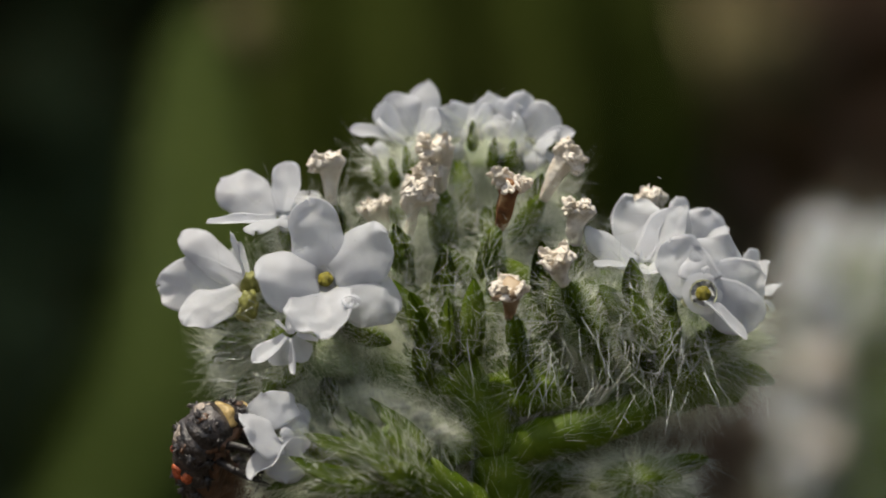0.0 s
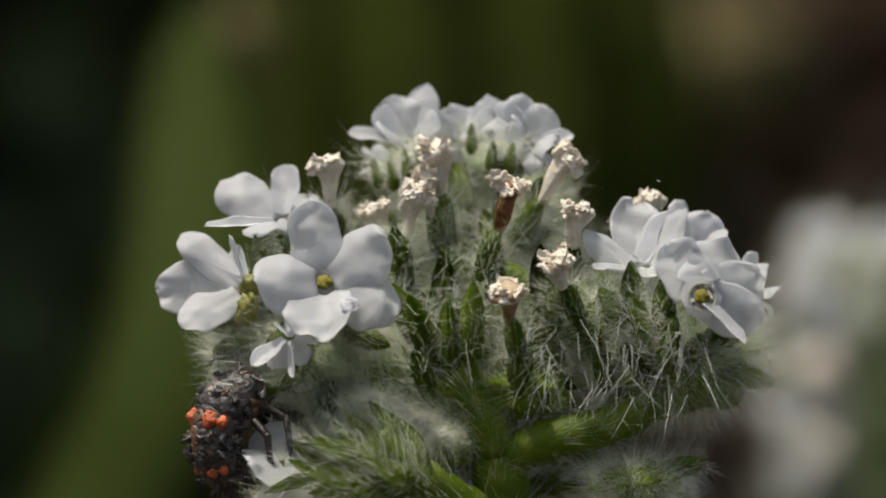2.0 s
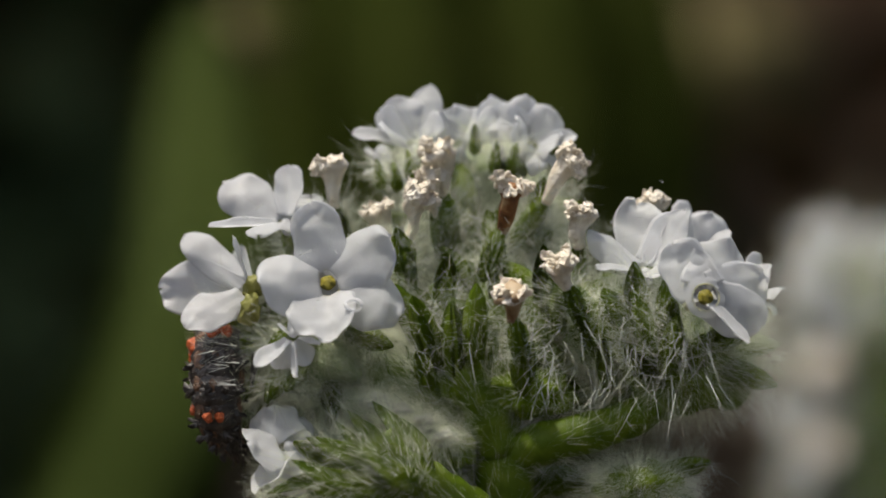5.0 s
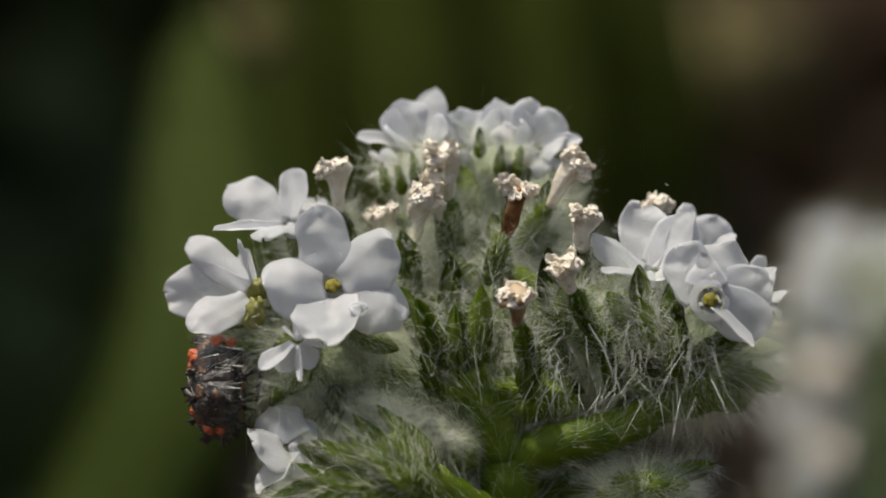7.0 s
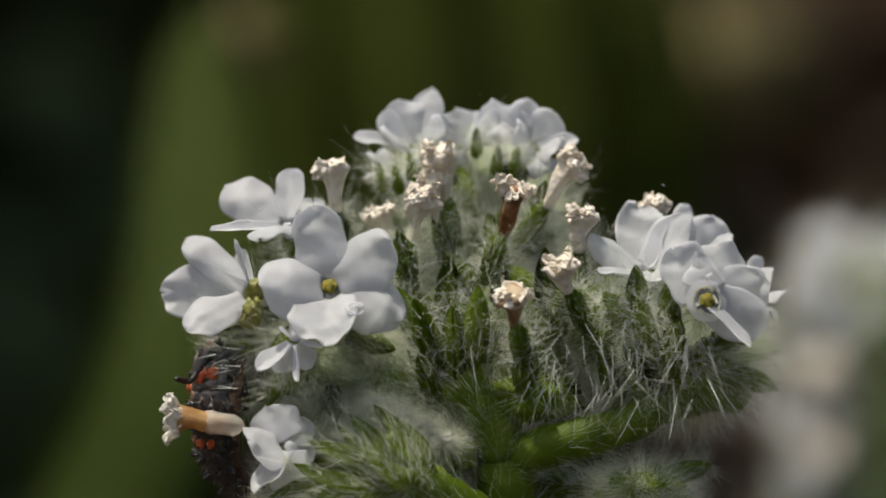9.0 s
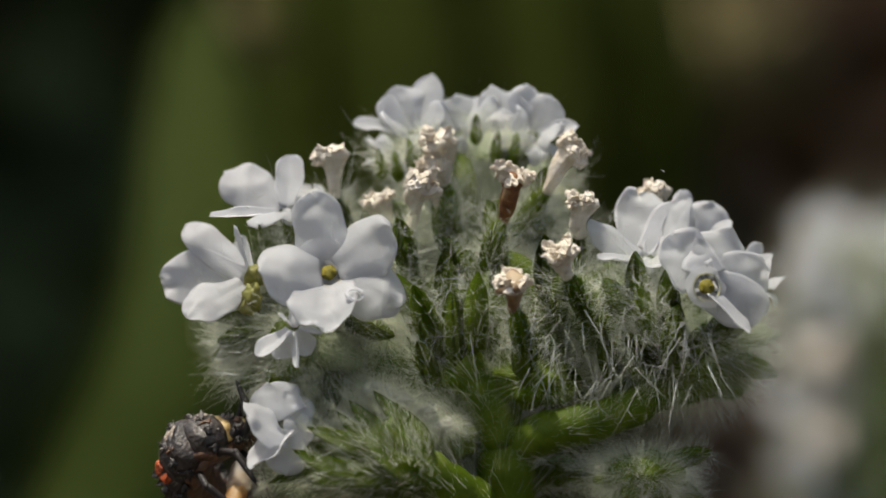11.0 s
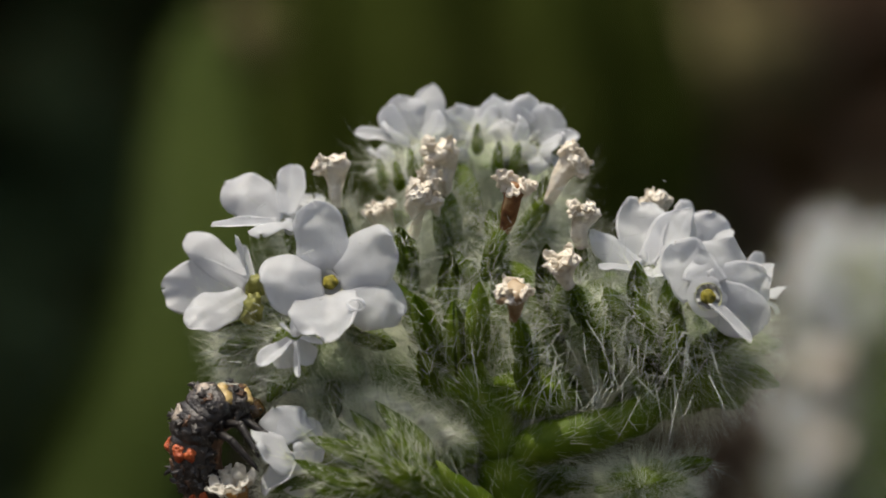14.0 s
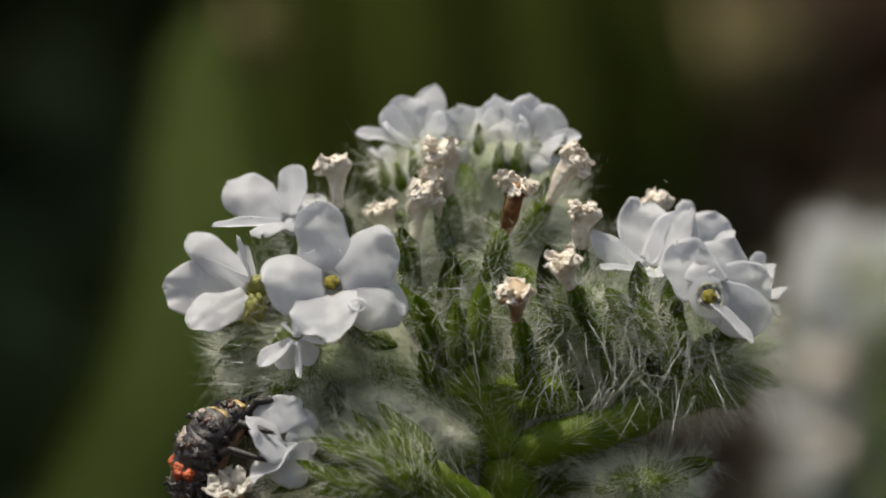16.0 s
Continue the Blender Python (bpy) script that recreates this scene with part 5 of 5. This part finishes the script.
crawl(11.3, (-0.55, -0.6, 0.5), {0: at(-8.62, -1.70, -8.82), 1: at(-9.49, -2.00, -8.76), 2: at(-10.55, -2.50, -8.98), 3: at(-11.25, -2.30, -9.31), 4: at(-11.46, -1.40, -9.83), 7: at(-11.07, 1.20, -10.97), 11: at(-9.40, 4.00, -11.85)}, [at(-8.85, -2.00, -6.79), at(-7.87, -4.70, -10.63), at(-8.52, -3.90, -11.72)])
crawl(12.0, (-0.55, -0.6, 0.5), {0: at(-8.39, -2.00, -8.34), 1: at(-9.26, -2.40, -8.27), 2: at(-10.23, -2.60, -8.56), 3: at(-10.93, -2.30, -8.94), 4: at(-11.18, -1.50, -9.50), 7: at(-10.69, 1.20, -10.69), 11: at(-9.17, 4.00, -11.56)}, [at(-8.63, -2.00, -6.49), at(-6.20, -4.70, -10.11), at(-7.56, -4.10, -10.58)])
crawl(12.5, (-0.55, -0.6, 0.5), {0: at(-8.41, -2.00, -8.08), 1: at(-9.28, -2.40, -8.01), 2: at(-10.25, -2.60, -8.30), 3: at(-10.96, -2.30, -8.66), 4: at(-11.21, -1.50, -9.24), 7: at(-10.67, 1.20, -10.43), 11: at(-9.20, 4.00, -11.30)}, [at(-8.54, -2.00, -6.25), at(-6.10, -4.70, -10.00), at(-7.58, -4.10, -10.47)])
crawl(13.0, (-0.6, -0.6, 0.5), {0: at(-9.12, -2.80, -7.64), 1: at(-10.11, -2.80, -7.79), 2: at(-10.98, -2.60, -8.29), 3: at(-11.43, -2.40, -8.89), 4: at(-11.45, -1.80, -9.51), 7: at(-10.85, 0.20, -10.71), 11: at(-9.44, 2.00, -11.69)}, [at(-8.50, -2.00, -6.14), at(-6.43, -4.70, -9.46), at(-8.28, -4.10, -10.22)])
crawl(13.3, (-0.65, -0.6, 0.45), {0: at(-8.95, -3.00, -7.04), 1: at(-10.07, -3.00, -7.21), 2: at(-10.90, -2.70, -7.93), 3: at(-11.18, -2.50, -8.71), 4: at(-11.14, -2.10, -9.51), 7: at(-10.48, -1.00, -10.93), 11: at(-9.27, 0.50, -12.35)}, [at(-7.75, -2.80, -8.08), at(-7.78, -4.90, -8.71), at(-8.31, -4.10, -10.70)])
crawl(13.5, (-0.94, -0.3, 0.12), {0: at(-8.92, -2.00, -6.53), 1: at(-9.66, -2.30, -6.67), 2: at(-10.42, -2.50, -7.30), 3: at(-10.64, -2.50, -8.31), 4: at(-10.60, -2.30, -9.43), 7: at(-10.40, -2.00, -11.32), 11: at(-8.96, -1.00, -13.61)}, [at(-7.89, -2.80, -7.78), at(-7.93, -4.70, -9.06), at(-8.30, -4.70, -9.94)])
crawl(13.8, (-0.92, -0.33, 0.2), {0: at(-8.67, -2.00, -6.91), 1: at(-9.39, -2.40, -6.70), 2: at(-10.26, -2.60, -6.99), 3: at(-10.78, -2.60, -7.67), 4: at(-10.87, -2.40, -8.69), 7: at(-10.50, -2.00, -10.36), 11: at(-9.09, -1.00, -12.23)}, [at(-8.13, -3.00, -8.54), at(-8.30, -4.70, -8.71), at(-8.25, -4.70, -9.24)])
crawl(14.5, (-0.92, -0.33, 0.2), {0: at(-8.65, -2.00, -6.97), 1: at(-9.37, -2.40, -6.73), 2: at(-10.29, -2.60, -6.95), 3: at(-10.81, -2.60, -7.61), 4: at(-10.94, -2.40, -8.63), 7: at(-10.47, -2.00, -10.25), 11: at(-9.07, -1.00, -12.09)}, [at(-8.30, -3.00, -8.77), at(-8.42, -4.70, -8.69), at(-7.98, -4.70, -10.34)])
crawl(14.8, (-0.93, -0.3, 0.2), {0: at(-8.98, -2.00, -7.19), 1: at(-9.60, -2.40, -6.86), 2: at(-10.47, -2.60, -7.20), 3: at(-10.92, -2.60, -8.03), 4: at(-10.98, -2.40, -9.07), 7: at(-10.51, -2.00, -10.77), 11: at(-9.10, -1.00, -12.57)}, [at(-8.39, -3.00, -8.14), at(-8.19, -4.70, -8.67), at(-8.02, -4.70, -10.13)])
crawl(15.0, (-0.93, -0.3, 0.2), {0: at(-8.96, -1.80, -8.15), 1: at(-9.78, -2.30, -7.98), 2: at(-10.58, -2.50, -8.32), 3: at(-11.05, -2.50, -9.13), 4: at(-11.13, -2.40, -10.24), 7: at(-10.88, -2.00, -11.99), 11: at(-9.50, -1.00, -13.79)}, [at(-8.29, -3.00, -8.15), at(-8.22, -4.70, -8.99), at(-7.95, -4.70, -10.26)])
crawl(15.3, (-0.93, -0.3, 0.2), {0: at(-8.71, -1.80, -7.56), 1: at(-9.43, -2.30, -7.39), 2: at(-10.35, -2.50, -7.58), 3: at(-10.89, -2.50, -8.39), 4: at(-11.02, -2.40, -9.51), 7: at(-10.63, -2.00, -11.38), 11: at(-9.37, -1.00, -13.30)}, [at(-8.04, -3.00, -8.25), at(-7.85, -4.70, -9.02), at(-7.94, -4.70, -9.87)])
crawl(15.5, (-0.93, -0.3, 0.2), {0: at(-9.38, -2.20, -8.24), 1: at(-10.21, -2.40, -8.43), 2: at(-10.94, -2.50, -8.92), 3: at(-11.43, -2.50, -9.60), 4: at(-11.64, -2.40, -10.54), 7: at(-10.87, -2.00, -12.49), 11: at(-9.49, -1.00, -14.30)}, [at(-8.41, -3.00, -8.74), at(-8.33, -4.70, -9.15), at(-8.21, -4.70, -9.88)])
crawl(15.7, (-0.92, -0.3, 0.25), {0: at(-8.96, -2.00, -7.62), 1: at(-9.63, -2.30, -7.80), 2: at(-10.46, -2.50, -8.38), 3: at(-10.90, -2.50, -9.07), 4: at(-11.03, -2.40, -10.01), 7: at(-10.93, -2.00, -11.64), 11: at(-9.63, -1.00, -13.44)}, [at(-8.30, -3.00, -8.14), at(-8.10, -4.70, -8.67), at(-8.22, -4.70, -9.40)])
crawl(16.0, (-0.92, -0.25, 0.3), {0: at(-8.84, -1.80, -7.24), 1: at(-9.56, -2.20, -7.47), 2: at(-10.18, -2.50, -8.00), 3: at(-10.68, -2.50, -8.69), 4: at(-10.89, -2.30, -9.54), 7: at(-10.85, -2.00, -11.03), 11: at(-9.77, -1.00, -12.83)}, [at(-8.45, -2.80, -7.42), at(-7.88, -4.70, -7.95), at(-8.12, -4.70, -9.05)])


def motions():
    # the larva: its body line, segment by segment, and its legs
    rows = [(t, Matrix.Translation(body[4].translation)) for t, body, limbs in CRAWL]
    walk(larva, rows)
    for k, ob in enumerate(segments):
        walk(ob, [(t, rows[n][1].inverted() @ body[k]) for n, (t, body, limbs) in enumerate(CRAWL)])
    for k, (ob, i, s) in enumerate(legs):
        turns = []
        for n, (t, body, limbs) in enumerate(CRAWL):
            turns.append((t, rows[n][1].inverted() @ limbs[k]))
        walk(ob, turns)
    # the flower that it tugs at: millimetres aside, forward and up, degrees of turn
    rest = SPACE[plant].inverted() @ SPACE[tugged]
    pull = [(0.0, 0.0, -1.4, 0.4, 0), (0.25, 0.1, -1.0, -0.4, -5), (0.5, 0.5, -0.6, -2.1, -16), (1.0, 0.5, -0.4, -1.7, -16), (1.5, 0.4, -0.4, -1.5, -14), (2.0, 0.2, -0.2, -0.8, -8), (3.5, 0.0, 0, -0.5, -5),
            (4.2, 0.0, 0, -0.3, -3), (6.3, 0, 0, 0, 0), (8.6, 0, 0, 0, 0), (9.0, 0, -0.8, 0.1, 0), (9.2, 0, -0.8, 0.1, 0), (11.3, 0.0, -1.6, 0.5, 4), (12.5, 0.05, -1.6, 0.4, 4),
            (13.0, 0.1, -1.6, 0.3, 4), (13.2, 0.3, -1.2, 0.0, 0), (13.6, 0.4, -1.0, -0.2, -4), (14.6, 0.1, -1.4, 0.2, 2), (15.0, 0.0, -1.6, 0.35, 4), (15.5, 0.0, -1.6, 0.4, 4), (16.0, 0.0, -1.6, 0.35, 3)]
    shift = lambda x, y, z, a: Matrix.Translation((x * 0.001, y * 0.001, z * 0.001)) @ Matrix.Translation(rest.translation) @ Matrix.Rotation(radians(a), 4, "Y") @ Matrix.Translation(-rest.translation) @ rest
    walk(tugged, [(t, shift(x, y, z, a)) for t, x, y, z, a in pull])
    # the loose withered flower: foot and tip
    home = SPACE[plant].inverted()
    drag = []
    for t, foot, tip in (
            (0.0, at(-7.54, -1.00, -12.62), at(-7.75, -2.00, -14.78)), (8.6, at(-7.54, -1.00, -12.62), at(-7.75, -2.00, -14.78)), (8.75, at(-8.49, -2.00, -8.24), at(-11.02, -3.00, -8.56)),
            (8.9, at(-8.83, -3.00, -7.38), at(-12.52, -3.60, -6.87)), (9.2, at(-8.81, -3.00, -7.95), at(-12.45, -3.60, -8.09)),
            (10.2, at(-8.97, -2.50, -8.73), at(-9.90, -3.40, -10.16)), (11.3, at(-8.79, -2.20, -9.74), at(-8.91, -3.40, -11.26)), (12.0, at(-8.71, -2.40, -9.06), at(-8.80, -3.60, -10.71)),
            (13.0, at(-8.79, -2.60, -8.83), at(-8.73, -3.80, -10.53)), (13.3, at(-8.65, -2.00, -10.83), at(-8.69, -3.20, -11.98)), (13.5, at(-8.52, -2.00, -12.80), at(-8.67, -3.00, -11.21)), (14.0, at(-8.85, -2.40, -12.79), at(-9.10, -3.20, -11.27)),
            (14.5, at(-9.12, -2.40, -12.69), at(-9.41, -3.40, -11.15)), (14.8, at(-9.28, -2.40, -12.91), at(-9.50, -3.40, -11.42)), (15.0, at(-9.43, -2.40, -13.32), at(-9.57, -3.40, -12.02)),
            (15.5, at(-9.42, -2.40, -13.70), at(-9.56, -3.40, -12.40)), (15.8, at(-9.39, -2.40, -13.22), at(-9.46, -3.40, -11.55)), (16.0, at(-9.40, -2.40, -12.78), at(-9.42, -3.50, -11.09))):
        drag.append((t, home @ frame_of(foot, tip - foot, (0.1, -1, 0.2))))
    walk(dragged, drag)


motions()
